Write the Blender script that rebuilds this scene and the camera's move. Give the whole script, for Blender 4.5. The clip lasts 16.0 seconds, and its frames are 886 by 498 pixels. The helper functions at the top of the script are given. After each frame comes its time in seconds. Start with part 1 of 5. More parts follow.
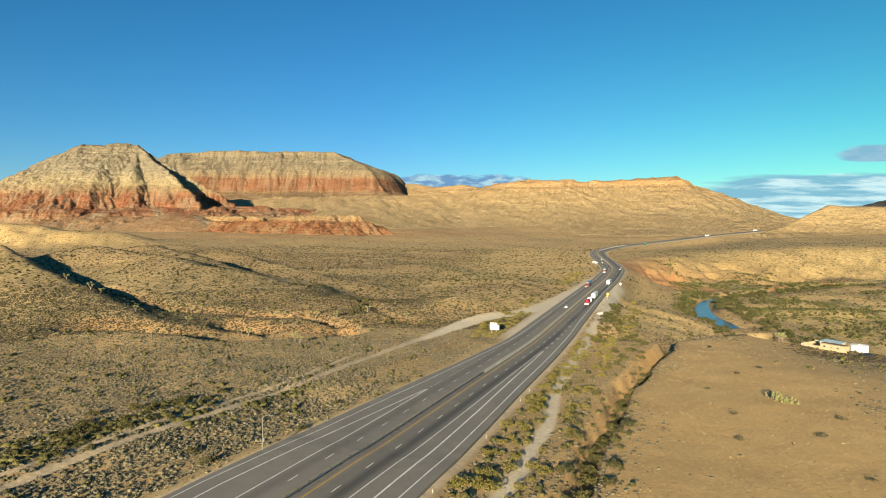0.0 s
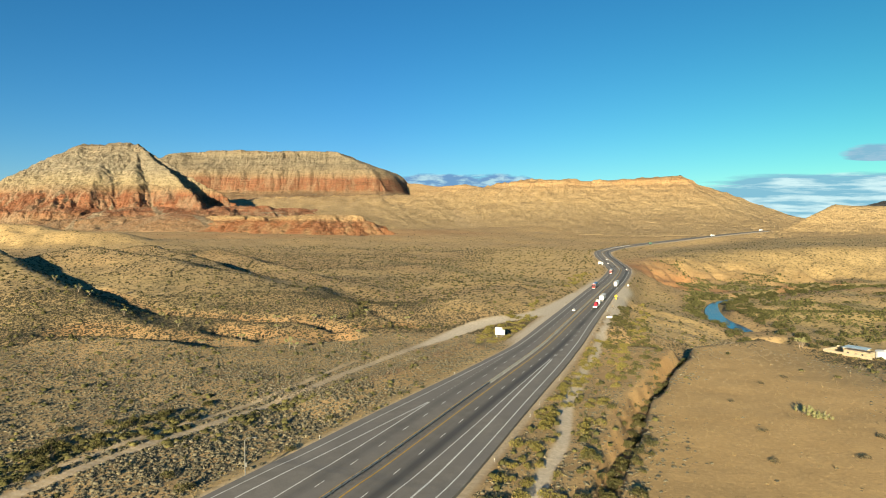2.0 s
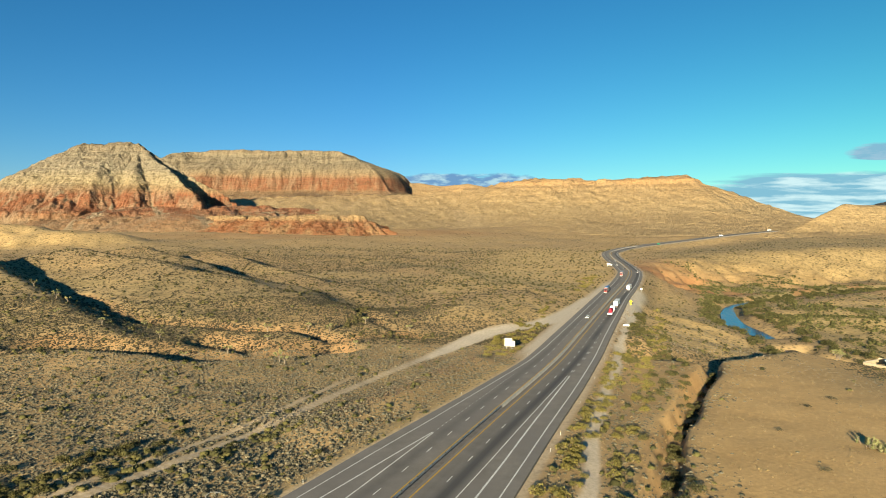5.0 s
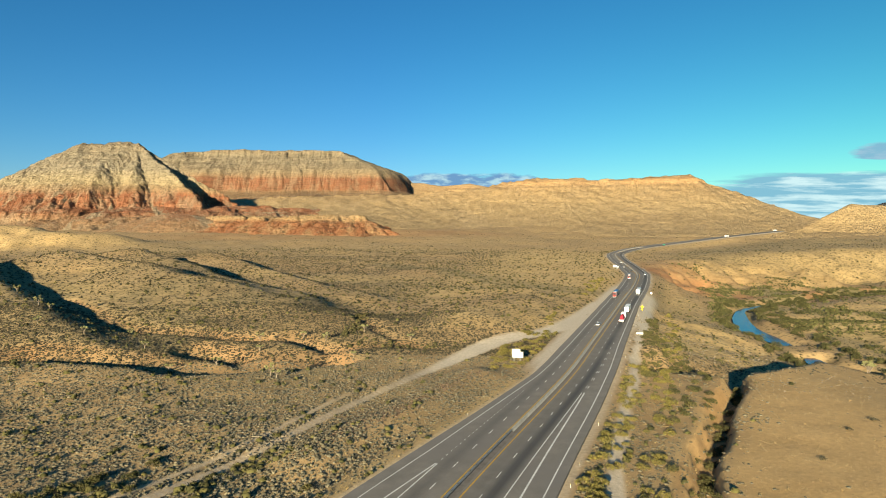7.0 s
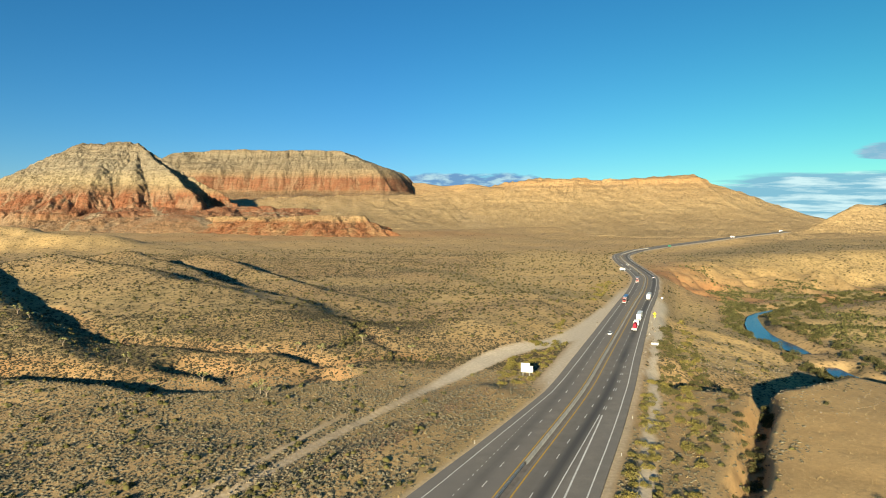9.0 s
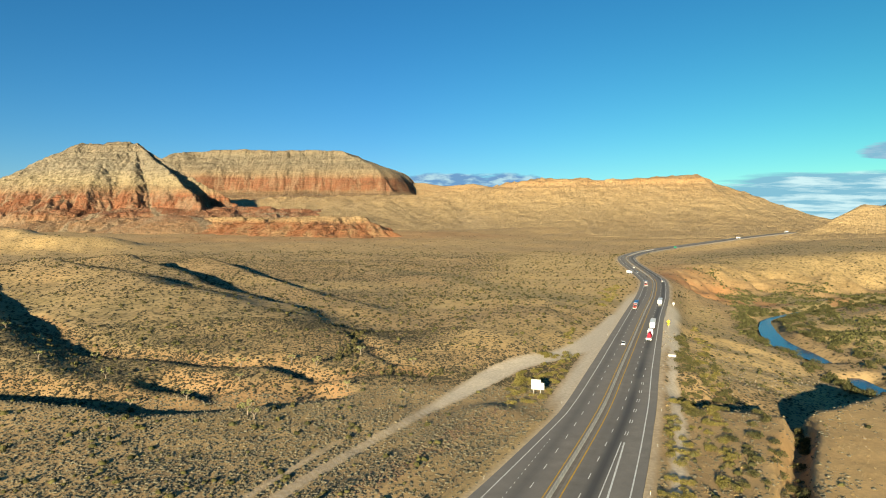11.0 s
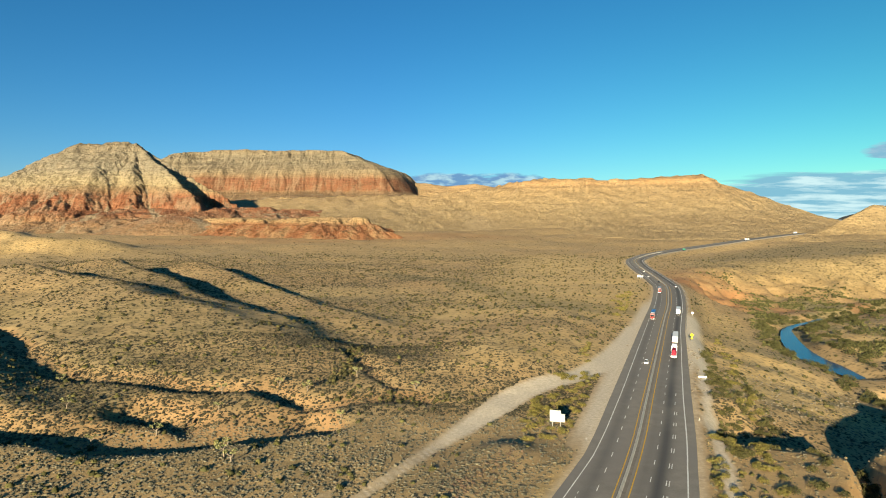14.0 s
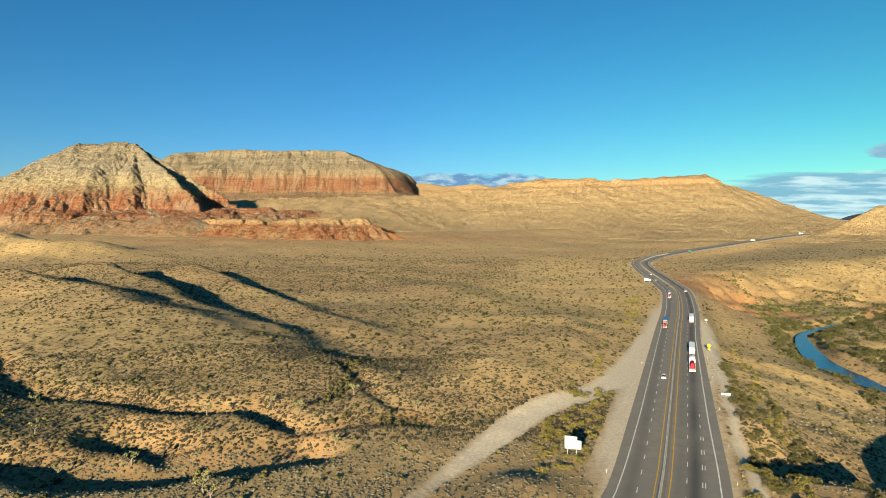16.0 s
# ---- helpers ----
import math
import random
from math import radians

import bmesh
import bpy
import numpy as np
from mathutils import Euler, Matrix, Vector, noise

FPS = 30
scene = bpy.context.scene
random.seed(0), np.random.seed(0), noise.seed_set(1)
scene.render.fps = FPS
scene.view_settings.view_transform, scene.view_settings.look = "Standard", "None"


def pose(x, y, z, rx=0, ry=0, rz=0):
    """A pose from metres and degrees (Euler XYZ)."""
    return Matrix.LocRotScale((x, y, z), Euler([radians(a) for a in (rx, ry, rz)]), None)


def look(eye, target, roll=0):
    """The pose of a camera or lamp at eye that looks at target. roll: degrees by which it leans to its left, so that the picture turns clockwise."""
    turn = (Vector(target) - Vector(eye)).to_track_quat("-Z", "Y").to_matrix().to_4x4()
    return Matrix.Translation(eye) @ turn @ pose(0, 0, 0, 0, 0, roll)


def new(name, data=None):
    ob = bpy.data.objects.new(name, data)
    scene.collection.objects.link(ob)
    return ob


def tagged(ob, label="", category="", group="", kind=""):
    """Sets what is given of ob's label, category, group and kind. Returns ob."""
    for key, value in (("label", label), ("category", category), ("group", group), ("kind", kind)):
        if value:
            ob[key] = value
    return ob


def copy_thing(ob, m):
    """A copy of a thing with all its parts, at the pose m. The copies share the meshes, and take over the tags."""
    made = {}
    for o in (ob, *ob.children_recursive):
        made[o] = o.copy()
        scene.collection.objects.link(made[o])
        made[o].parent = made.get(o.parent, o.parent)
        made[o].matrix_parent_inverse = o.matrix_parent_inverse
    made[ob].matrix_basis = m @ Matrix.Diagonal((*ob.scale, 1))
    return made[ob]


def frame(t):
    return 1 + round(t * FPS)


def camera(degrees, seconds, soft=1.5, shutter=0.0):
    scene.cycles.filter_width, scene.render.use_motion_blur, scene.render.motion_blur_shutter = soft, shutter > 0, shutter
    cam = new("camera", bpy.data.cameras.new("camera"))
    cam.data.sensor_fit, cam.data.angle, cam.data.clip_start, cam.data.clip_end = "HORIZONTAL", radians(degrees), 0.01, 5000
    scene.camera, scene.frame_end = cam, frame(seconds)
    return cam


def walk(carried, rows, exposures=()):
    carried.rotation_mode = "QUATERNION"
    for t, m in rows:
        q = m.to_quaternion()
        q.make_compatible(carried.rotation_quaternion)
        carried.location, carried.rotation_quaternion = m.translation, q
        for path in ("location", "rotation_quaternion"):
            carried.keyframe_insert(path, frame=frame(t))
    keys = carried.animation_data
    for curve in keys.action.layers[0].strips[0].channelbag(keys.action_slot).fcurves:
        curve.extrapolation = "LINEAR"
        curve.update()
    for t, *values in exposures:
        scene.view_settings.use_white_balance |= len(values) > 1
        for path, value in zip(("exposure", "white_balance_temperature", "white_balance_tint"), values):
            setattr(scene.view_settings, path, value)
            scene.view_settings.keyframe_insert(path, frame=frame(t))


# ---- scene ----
cam = camera(69.61, 16.0, soft=1.0)
PATH = [
    (0, 0, 0, 54.75, 87.356, 0, 0.068),
    (1, -0.083, 7.511, 54.62, 87.343, 0.098, 0.061),
    (2, -0.246, 15.33, 54.62, 87.332, 0.191, 0.053),
    (3, -0.483, 23.428, 54.7, 87.322, 0.277, 0.045),
    (4, -0.788, 31.77, 54.9, 87.313, 0.358, 0.037),
    (5, -1.153, 40.327, 55.25, 87.304, 0.435, 0.028),
    (6, -1.572, 49.066, 55.75, 87.297, 0.506, 0.019),
    (7, -2.039, 57.956, 56.42, 87.29, 0.573, 0.01),
    (8, -2.547, 66.964, 57.22, 87.285, 0.636, 0),
    (9, -3.09, 76.059, 58.08, 87.28, 0.695, -0.01),
    (10, -3.661, 85.21, 58.94, 87.277, 0.75, -0.02),
    (11, -4.253, 94.384, 59.755, 87.274, 0.802, -0.031),
    (12, -4.861, 103.55, 60.581, 87.272, 0.851, -0.042),
    (13, -5.477, 112.677, 61.449, 87.271, 0.898, -0.054),
    (14, -6.095, 121.732, 62.358, 87.271, 0.943, -0.065),
    (15, -6.709, 130.683, 63.308, 87.272, 0.985, -0.077),
    (16, -7.311, 139.5, 64.3, 87.274, 1.026, -0.09),
]  # seconds, place, tilt, heading, roll
walk(cam, [(t, pose(x, y, z, tilt, 0, head) @ pose(0, 0, 0, 0, 0, roll)) for t, x, y, z, tilt, head, roll in PATH])

# ---- world, sun ----
SUN_HEADING, SUN_HEIGHT = 17.0, 12.0  # degrees: where the shadows point (from +y towards +x), and the sun's height

world = bpy.data.worlds.new("evening_sky")
scene.world = world
world.use_nodes = True
wn, wl = world.node_tree.nodes, world.node_tree.links
wn.clear()
sky = wn.new("ShaderNodeTexSky")
sky.sky_type = "NISHITA"
sky.sun_disc = False
sky.sun_elevation = radians(SUN_HEIGHT)
sky.sun_rotation = radians(180 + SUN_HEADING)
sky.altitude = 700
sky.air_density, sky.dust_density, sky.ozone_density = 0.9, 0.0, 5.0
bg = wn.new("ShaderNodeBackground")
bg.inputs["Strength"].default_value = 0.0425
wout = wn.new("ShaderNodeOutputWorld")
vivid = wn.new("ShaderNodeHueSaturation")
vivid.inputs["Saturation"].default_value = 1.12
vivid.inputs["Hue"].default_value = 0.489
wl.new(sky.outputs[0], vivid.inputs["Color"])


def sky_math(op, a, b):
    n = wn.new("ShaderNodeMath")
    n.operation = op
    n.use_clamp = True
    for i, v in enumerate((a, b)):
        if isinstance(v, (int, float)):
            n.inputs[i].default_value = v
        else:
            wl.new(v, n.inputs[i])
    return n.outputs[0]


# the air turns a clearer turquoise low in the east, away from the sun
compass = wn.new("ShaderNodeTexCoord")
axes = wn.new("ShaderNodeSeparateXYZ")
wl.new(compass.outputs["Generated"], axes.inputs[0])
east = sky_math("MULTIPLY", sky_math("ADD", axes.outputs["X"], 0.12), 1.35)
low = sky_math("SUBTRACT", 1.0, sky_math("MULTIPLY", axes.outputs["Z"], 2.2))
turquoise = wn.new("ShaderNodeMix")
turquoise.data_type, turquoise.blend_type = "RGBA", "MULTIPLY"
wl.new(sky_math("MULTIPLY", east, low), turquoise.inputs[0])
wl.new(vivid.outputs[0], turquoise.inputs[6])
turquoise.inputs[7].default_value = (1.12, 1.48, 0.86, 1.0)
wl.new(turquoise.outputs[2], bg.inputs["Color"])
wl.new(bg.outputs[0], wout.inputs["Surface"])

sun_data = bpy.data.lights.new("sun", "SUN")
sun_data.energy, sun_data.angle, sun_data.color = 4.9, radians(0.53), (1.0, 0.88, 0.615)
sun = new("sun", sun_data)
ha, el = radians(SUN_HEADING), radians(SUN_HEIGHT)
sun.matrix_world = look((-math.sin(ha) * 500, -math.cos(ha) * 500, 500 * math.tan(el)), (0, 0, 0))
scene.view_settings.exposure = 1.5


# ---- materials ----
class Nodes:
    """A short hand for building a node material."""

    def __init__(self, name):
        self.mat = bpy.data.materials.new(name)
        self.mat.use_nodes = True
        self.tree = self.mat.node_tree
        self.bsdf = self.tree.nodes["Principled BSDF"]
        self.bsdf.inputs["Specular IOR Level"].default_value = 0.25

    def add(self, kind, **values):
        n = self.tree.nodes.new(kind)
        for key, value in values.items():
            n.inputs[key.replace("_", " ")].default_value = value
        return n

    def link(self, a, b):
        self.tree.links.new(a, b)

    def position(self):
        return self.add("ShaderNodeNewGeometry").outputs["Position"]

    def noise(self, vector, scale, detail=4.0, rough=0.55):
        n = self.add("ShaderNodeTexNoise", Scale=scale, Detail=detail, Roughness=rough)
        self.link(vector, n.inputs["Vector"])
        return n.outputs["Fac"]

    def scaled(self, vector, x, y, z):
        n = self.add("ShaderNodeMapping")
        n.inputs["Scale"].default_value = (x, y, z)
        self.link(vector, n.inputs["Vector"])
        return n.outputs[0]

    def ramp(self, fac, *stops):
        n = self.add("ShaderNodeValToRGB")
        r = n.color_ramp
        while len(r.elements) < len(stops):
            r.elements.new(0.5)
        for e, (at, c) in zip(r.elements, stops):
            e.position, e.color = at, (*c, 1.0)
        self.link(fac, n.inputs[0])
        return n.outputs[0]

    def step(self, fac, low, high):
        n = self.add("ShaderNodeMapRange")
        n.inputs["From Min"].default_value, n.inputs["From Max"].default_value = low, high
        self.link(fac, n.inputs["Value"])
        return n.outputs[0]

    def math(self, op, a, b):
        n = self.add("ShaderNodeMath")
        n.operation = op
        for i, v in enumerate((a, b)):
            if isinstance(v, (int, float)):
                n.inputs[i].default_value = v
            else:
                self.link(v, n.inputs[i])
        return n.outputs[0]

    def mix(self, fac, a, b, mode="MIX"):
        n = self.add("ShaderNodeMix")
        n.data_type, n.blend_type = "RGBA", mode
        for key, v in ((0, fac), (6, a), (7, b)):
            if isinstance(v, (int, float)):
                n.inputs[key].default_value = v
            elif isinstance(v, tuple):
                n.inputs[key].default_value = (*v, 1.0)
            else:
                self.link(v, n.inputs[key])
        return n.outputs[2]

    def attribute(self, name):
        n = self.add("ShaderNodeAttribute")
        n.attribute_name = name
        return n.outputs["Fac"]

    def random(self, island=False):
        if island:
            return self.add("ShaderNodeNewGeometry").outputs["Random Per Island"]
        return self.add("ShaderNodeObjectInfo").outputs["Random"]

    def bump(self, fac, strength, distance):
        n = self.add("ShaderNodeBump", Strength=strength, Distance=distance)
        self.link(fac, n.inputs["Height"])
        self.link(n.outputs[0], self.bsdf.inputs["Normal"])

    def done(self, colour, rough=0.9, metal=0.0):
        if isinstance(colour, tuple):
            self.bsdf.inputs["Base Color"].default_value = (*colour, 1.0)
        else:
            self.link(colour, self.bsdf.inputs["Base Color"])
        self.bsdf.inputs["Roughness"].default_value = rough
        self.bsdf.inputs["Metallic"].default_value = metal
        return self.mat


def plain(name, colour, rough=0.6, metal=0.0, wear=0.12, scale=3.0):
    """Paint or metal with a little uneven tone."""
    m = Nodes(name)
    p = m.add("ShaderNodeTexCoord").outputs["Object"]
    f = m.noise(p, scale, 5.0)
    dark = tuple(c * (1 - 2 * wear) for c in colour)
    return m.done(m.ramp(f, (0.3, dark), (0.65, colour)), rough, metal)


def ground_material():
    m = Nodes("desert_ground")
    p = m.position()
    big, mid, fine = m.noise(p, 0.006, 5), m.noise(p, 0.06, 6), m.noise(p, 0.9, 6, 0.7)
    c = m.ramp(mid, (0.25, (0.342, 0.216, 0.094)), (0.5, (0.423, 0.273, 0.121)), (0.75, (0.495, 0.330, 0.152)))
    c = m.mix(m.step(big, 0.42, 0.62), c, m.ramp(mid, (0.3, (0.333, 0.220, 0.100)), (0.7, (0.432, 0.295, 0.139))))
    c = m.mix(m.attribute("field"), c, m.ramp(mid, (0.3, (0.45, 0.285, 0.115)), (0.7, (0.55, 0.355, 0.15))))
    red = m.math("MULTIPLY", m.attribute("red"), m.step(m.noise(p, 0.02, 5), 0.1, 0.5))
    c = m.mix(red, c, m.ramp(mid, (0.3, (0.29, 0.130, 0.052)), (0.7, (0.37, 0.195, 0.083))))
    c = m.mix(m.attribute("yellow"), c, m.ramp(mid, (0.3, (0.46, 0.305, 0.12)), (0.7, (0.585, 0.405, 0.175))))
    c = m.mix(m.attribute("green"), c, m.ramp(m.noise(p, 0.12, 5), (0.35, (0.17, 0.142, 0.058)), (0.65, (0.36, 0.265, 0.125))))
    c = m.mix(m.attribute("gravel"), c, m.ramp(fine, (0.3, (0.53, 0.435, 0.31)), (0.7, (0.63, 0.53, 0.39))))
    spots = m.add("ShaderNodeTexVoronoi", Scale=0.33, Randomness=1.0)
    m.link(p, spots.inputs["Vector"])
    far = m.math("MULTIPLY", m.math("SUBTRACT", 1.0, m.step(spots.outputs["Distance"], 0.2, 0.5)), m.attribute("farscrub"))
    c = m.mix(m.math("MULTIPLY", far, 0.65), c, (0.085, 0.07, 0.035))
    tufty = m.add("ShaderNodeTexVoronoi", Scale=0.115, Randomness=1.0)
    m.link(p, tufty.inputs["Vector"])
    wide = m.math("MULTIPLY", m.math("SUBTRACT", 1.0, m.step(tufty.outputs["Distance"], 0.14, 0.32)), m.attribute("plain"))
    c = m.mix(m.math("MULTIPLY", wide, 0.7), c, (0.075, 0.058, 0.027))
    c = m.mix(0.35, c, m.ramp(fine, (0.25, (0.35, 0.35, 0.35)), (0.7, (1.25, 1.25, 1.25))), "MULTIPLY")
    m.bump(m.math("ADD", m.math("MULTIPLY", fine, 0.3), m.math("MULTIPLY", mid, 0.9)), 0.42, 1.0)
    return m.done(c, 0.95)


def strata_material(name, stops, height, wobble=20.0, talus=(0.40, 0.28, 0.15), bed=0.4, grain=0.42, scree=0.75, relief=0.8):
    """Rock in level beds: stops run from the foot (0) to height metres (1)."""
    m = Nodes(name)
    p = m.position()
    sep = m.add("ShaderNodeSeparateXYZ")
    m.link(p, sep.inputs[0])
    w = m.math("MULTIPLY", m.math("SUBTRACT", m.noise(p, 0.004, 6, 0.6), 0.5), wobble * 4)
    z = m.math("DIVIDE", m.math("ADD", sep.outputs["Z"], w), height)
    c = m.ramp(z, *stops)
    beds = m.noise(m.scaled(p, 0.003, 0.003, 0.045), 1.0, 4, 0.6)
    c = m.mix(bed, c, m.ramp(beds, (0.3, (0.55, 0.5, 0.46)), (0.5, (1.0, 1.0, 1.0)), (0.7, (1.2, 1.17, 1.1))), "MULTIPLY")
    patch = m.math("MULTIPLY", m.step(m.noise(m.scaled(p, 0.02, 0.012, 0.008), 1.0, 7, 0.7), 0.47, 0.6), scree)
    c = m.mix(m.math("MAXIMUM", patch, m.math("MULTIPLY", m.step(m.attribute("laid"), 0.05, 0.45), 0.85)), c, talus)
    fine = m.noise(p, 0.07, 6, 0.75)
    ledge = m.noise(m.scaled(p, 0.012, 0.012, 0.16), 1.0, 5, 0.7)
    c = m.mix(bed, c, m.ramp(ledge, (0.36, (0.62, 0.6, 0.58)), (0.5, (1.0, 1.0, 1.0)), (0.66, (1.14, 1.13, 1.1))), "MULTIPLY")
    c = m.mix(grain, c, m.ramp(fine, (0.3, (0.38, 0.38, 0.38)), (0.7, (1.25, 1.25, 1.25))), "MULTIPLY")
    spots = m.add("ShaderNodeTexVoronoi", Scale=0.085, Randomness=1.0)
    m.link(p, spots.inputs["Vector"])
    c = m.mix(m.math("MULTIPLY", m.math("SUBTRACT", 1.0, m.step(spots.outputs["Distance"], 0.15, 0.36)), 0.55), c, (0.11, 0.09, 0.05))
    m.bump(m.math("ADD", m.math("MULTIPLY", fine, 16.0), m.math("MULTIPLY", ledge, 9.0)), relief, 1.0)
    return m.done(c, 0.95)


GROUND = ground_material()


# ---- the lie of the land ----
def smooth(a, b, x):
    t = np.clip((x - a) / (b - a), 0.0, 1.0)
    return t * t * (3 - 2 * t)


def lattice(x, y, seed):
    i, j = np.floor(x).astype(np.int64), np.floor(y).astype(np.int64)
    u, v = x - i, y - j
    u, v = u * u * (3 - 2 * u), v * v * (3 - 2 * v)

    def corner(a, b):
        h = (a * 374761393 + b * 668265263 + seed * 974634777) & 0xFFFFFFFF
        h = ((h ^ (h >> 13)) * 1274126177) & 0xFFFFFFFF
        return ((h ^ (h >> 16)) & 0xFFFF) / 65535.0

    low = corner(i, j) * (1 - u) + corner(i + 1, j) * u
    high = corner(i, j + 1) * (1 - u) + corner(i + 1, j + 1) * u
    return (low * (1 - v) + high * v) * 2 - 1


def fbm(x, y, size, octaves=4, seed=0, gain=0.5):
    total, amp = np.zeros_like(x), 1.0
    for k in range(octaves):
        total += amp * lattice(x / size + 17.3 * k, y / size - 9.1 * k, seed + k)
        amp, size = amp * gain, size / 2.03
    return total


def along(line, x, y):
    """Signed distance to a polyline (right of it positive), and how far along it, 0 to 1."""
    line = np.asarray(line, float)[:, :2]
    seg = np.hypot(*np.diff(line, axis=0).T)
    run = np.r_[0, np.cumsum(seg)]
    best = np.full(x.shape, 1e9)
    side, s = np.ones(x.shape), np.zeros(x.shape)
    for k in range(len(seg)):
        (ax, ay), (bx, by) = line[k], line[k + 1]
        dx, dy = (bx - ax) / seg[k], (by - ay) / seg[k]
        t = np.clip((x - ax) * dx + (y - ay) * dy, 0, seg[k])
        d = np.hypot(x - ax - t * dx, y - ay - t * dy)
        near = d < best
        best = np.where(near, d, best)
        side = np.where(near, np.where((x - ax) * dy - (y - ay) * dx >= 0, 1.0, -1.0), side)
        s = np.where(near, (run[k] + t) / run[-1], s)
    return best * side, s


def curve_through(points, step):
    """A smooth line (Catmull-Rom) through a few points."""
    p = np.array(points, float)
    p = np.vstack([2 * p[0] - p[1], p, 2 * p[-1] - p[-2]])
    out = []
    for k in range(1, len(p) - 2):
        n = max(2, int(np.linalg.norm(p[k + 1] - p[k]) / step))
        t = (np.arange(n) / n)[:, None]
        a, b, c, d = p[k - 1], p[k], p[k + 1], p[k + 2]
        out.append(0.5 * (2 * b + (c - a) * t + (2 * a - 5 * b + 4 * c - d) * t**2 + (3 * b - a - 3 * c + d) * t**3))
    return np.vstack(out + [p[-2:-1]])


# the motorway's median line: x, y, z
ROAD = curve_through([
    (-226, -340, 5), (-108, -70, 4), (-28.5, 117, 2.6), (-14, 151, 2.0), (8, 206, 1.0), (40, 284, 0), (63, 346, 0), (119, 500, 0),
    (152, 590, 0), (186, 694, 0), (199, 752, 0), (213, 831, 0.5), (226, 919, 2.5), (244, 1001, 4.5), (270, 1057, 6),
    (306, 1118, 7.5), (388, 1217, 10.5), (473, 1315, 13), (614, 1470, 18), (747, 1610, 22), (916, 1771, 27), (1116, 1997, 34),
    (1290, 2260, 44), (1400, 2600, 50)], 6.0)
TRACK = curve_through([(-120, 60), (-92, 131), (-74, 170), (-53, 208), (-33, 256), (-19, 283), (-12, 297), (-3, 313), (7, 331), (17, 349), (32, 366), (45, 377), (64, 409), (83, 450), (100, 490)], 15)
TRACK_RIGHT = curve_through([(-4, 80), (10, 121), (26, 165), (44, 229), (64, 285), (75, 320), (95, 378), (110, 420), (128, 470)], 15)
GULLY_C = curve_through([(-260, 440), (-200, 392), (-150, 353), (-127, 352), (-105, 344), (-88, 342), (-77, 346), (-56, 332), (-40, 336), (-23, 342), (-3, 341)], 6)
GULLY_D = curve_through([(-190, 300), (-122, 296), (-102, 293), (-84, 296), (-76, 302), (-64, 308), (-52, 314), (-38, 322)], 6)
BAND = np.array([(-80, 800), (-15, 735), (36, 662), (68, 596), (98, 552)], float)
GULLY_F = curve_through([(-57, 412), (-50, 394), (-44, 376), (-36, 363), (-24, 348)], 6)
GULLY_E = curve_through([(-120, 322), (-105, 318), (-90, 312), (-78, 301)], 6)
GORGE = curve_through([(14, 90), (31, 135), (39, 158), (51, 185), (61, 210), (72, 230), (85, 255), (98, 277), (106, 296), (110, 314)], 5)
WASH = curve_through([(72, 313), (84, 308), (97, 306), (110, 311), (128, 323), (150, 345), (180, 385), (205, 424)], 6)
RIVER = curve_through([(640, 830), (480, 790), (360, 720), (300, 675), (268, 645), (251, 612), (240, 586), (229, 553), (224, 526), (223, 496), (222, 470), (216, 440), (212, 414),
                       (230, 376), (290, 330), (400, 300), (700, 240)], 12)
WATER_Z = -28.0


def spur(x, y, a, b, ha, hb, left, right):
    """A ridge that runs from a to b: its height there, and how wide it falls off on each side."""
    ax, ay, bx, by = *a, *b
    n = math.hypot(bx - ax, by - ay)
    dx, dy = (bx - ax) / n, (by - ay) / n
    t = ((x - ax) * dx + (y - ay) * dy) / n
    d = (x - ax) * dy - (y - ay) * dx + 0.16 * min(left, right, 60) * 2.2 * fbm(x, y, 55, 3, 15)
    w = np.where(d > 0, right, left)
    end = np.maximum(0, np.maximum(-t, t - 1)) * n
    return (ha + (hb - ha) * np.clip(t, 0, 1)) * np.exp(-((d / w) ** 2)) * np.exp(-((end / (0.6 * (left + right))) ** 2))


def half_left(s_y):
    return np.interp(s_y, [118, 145, 180, 230, 284], [22.3, 21.2, 19.3, 15.4, 12.3])


def half_right(s_y):
    return np.interp(s_y, [118, 150, 250, 284, 350, 480], [21.6, 20.7, 17.2, 15.7, 14.2, 11.8])


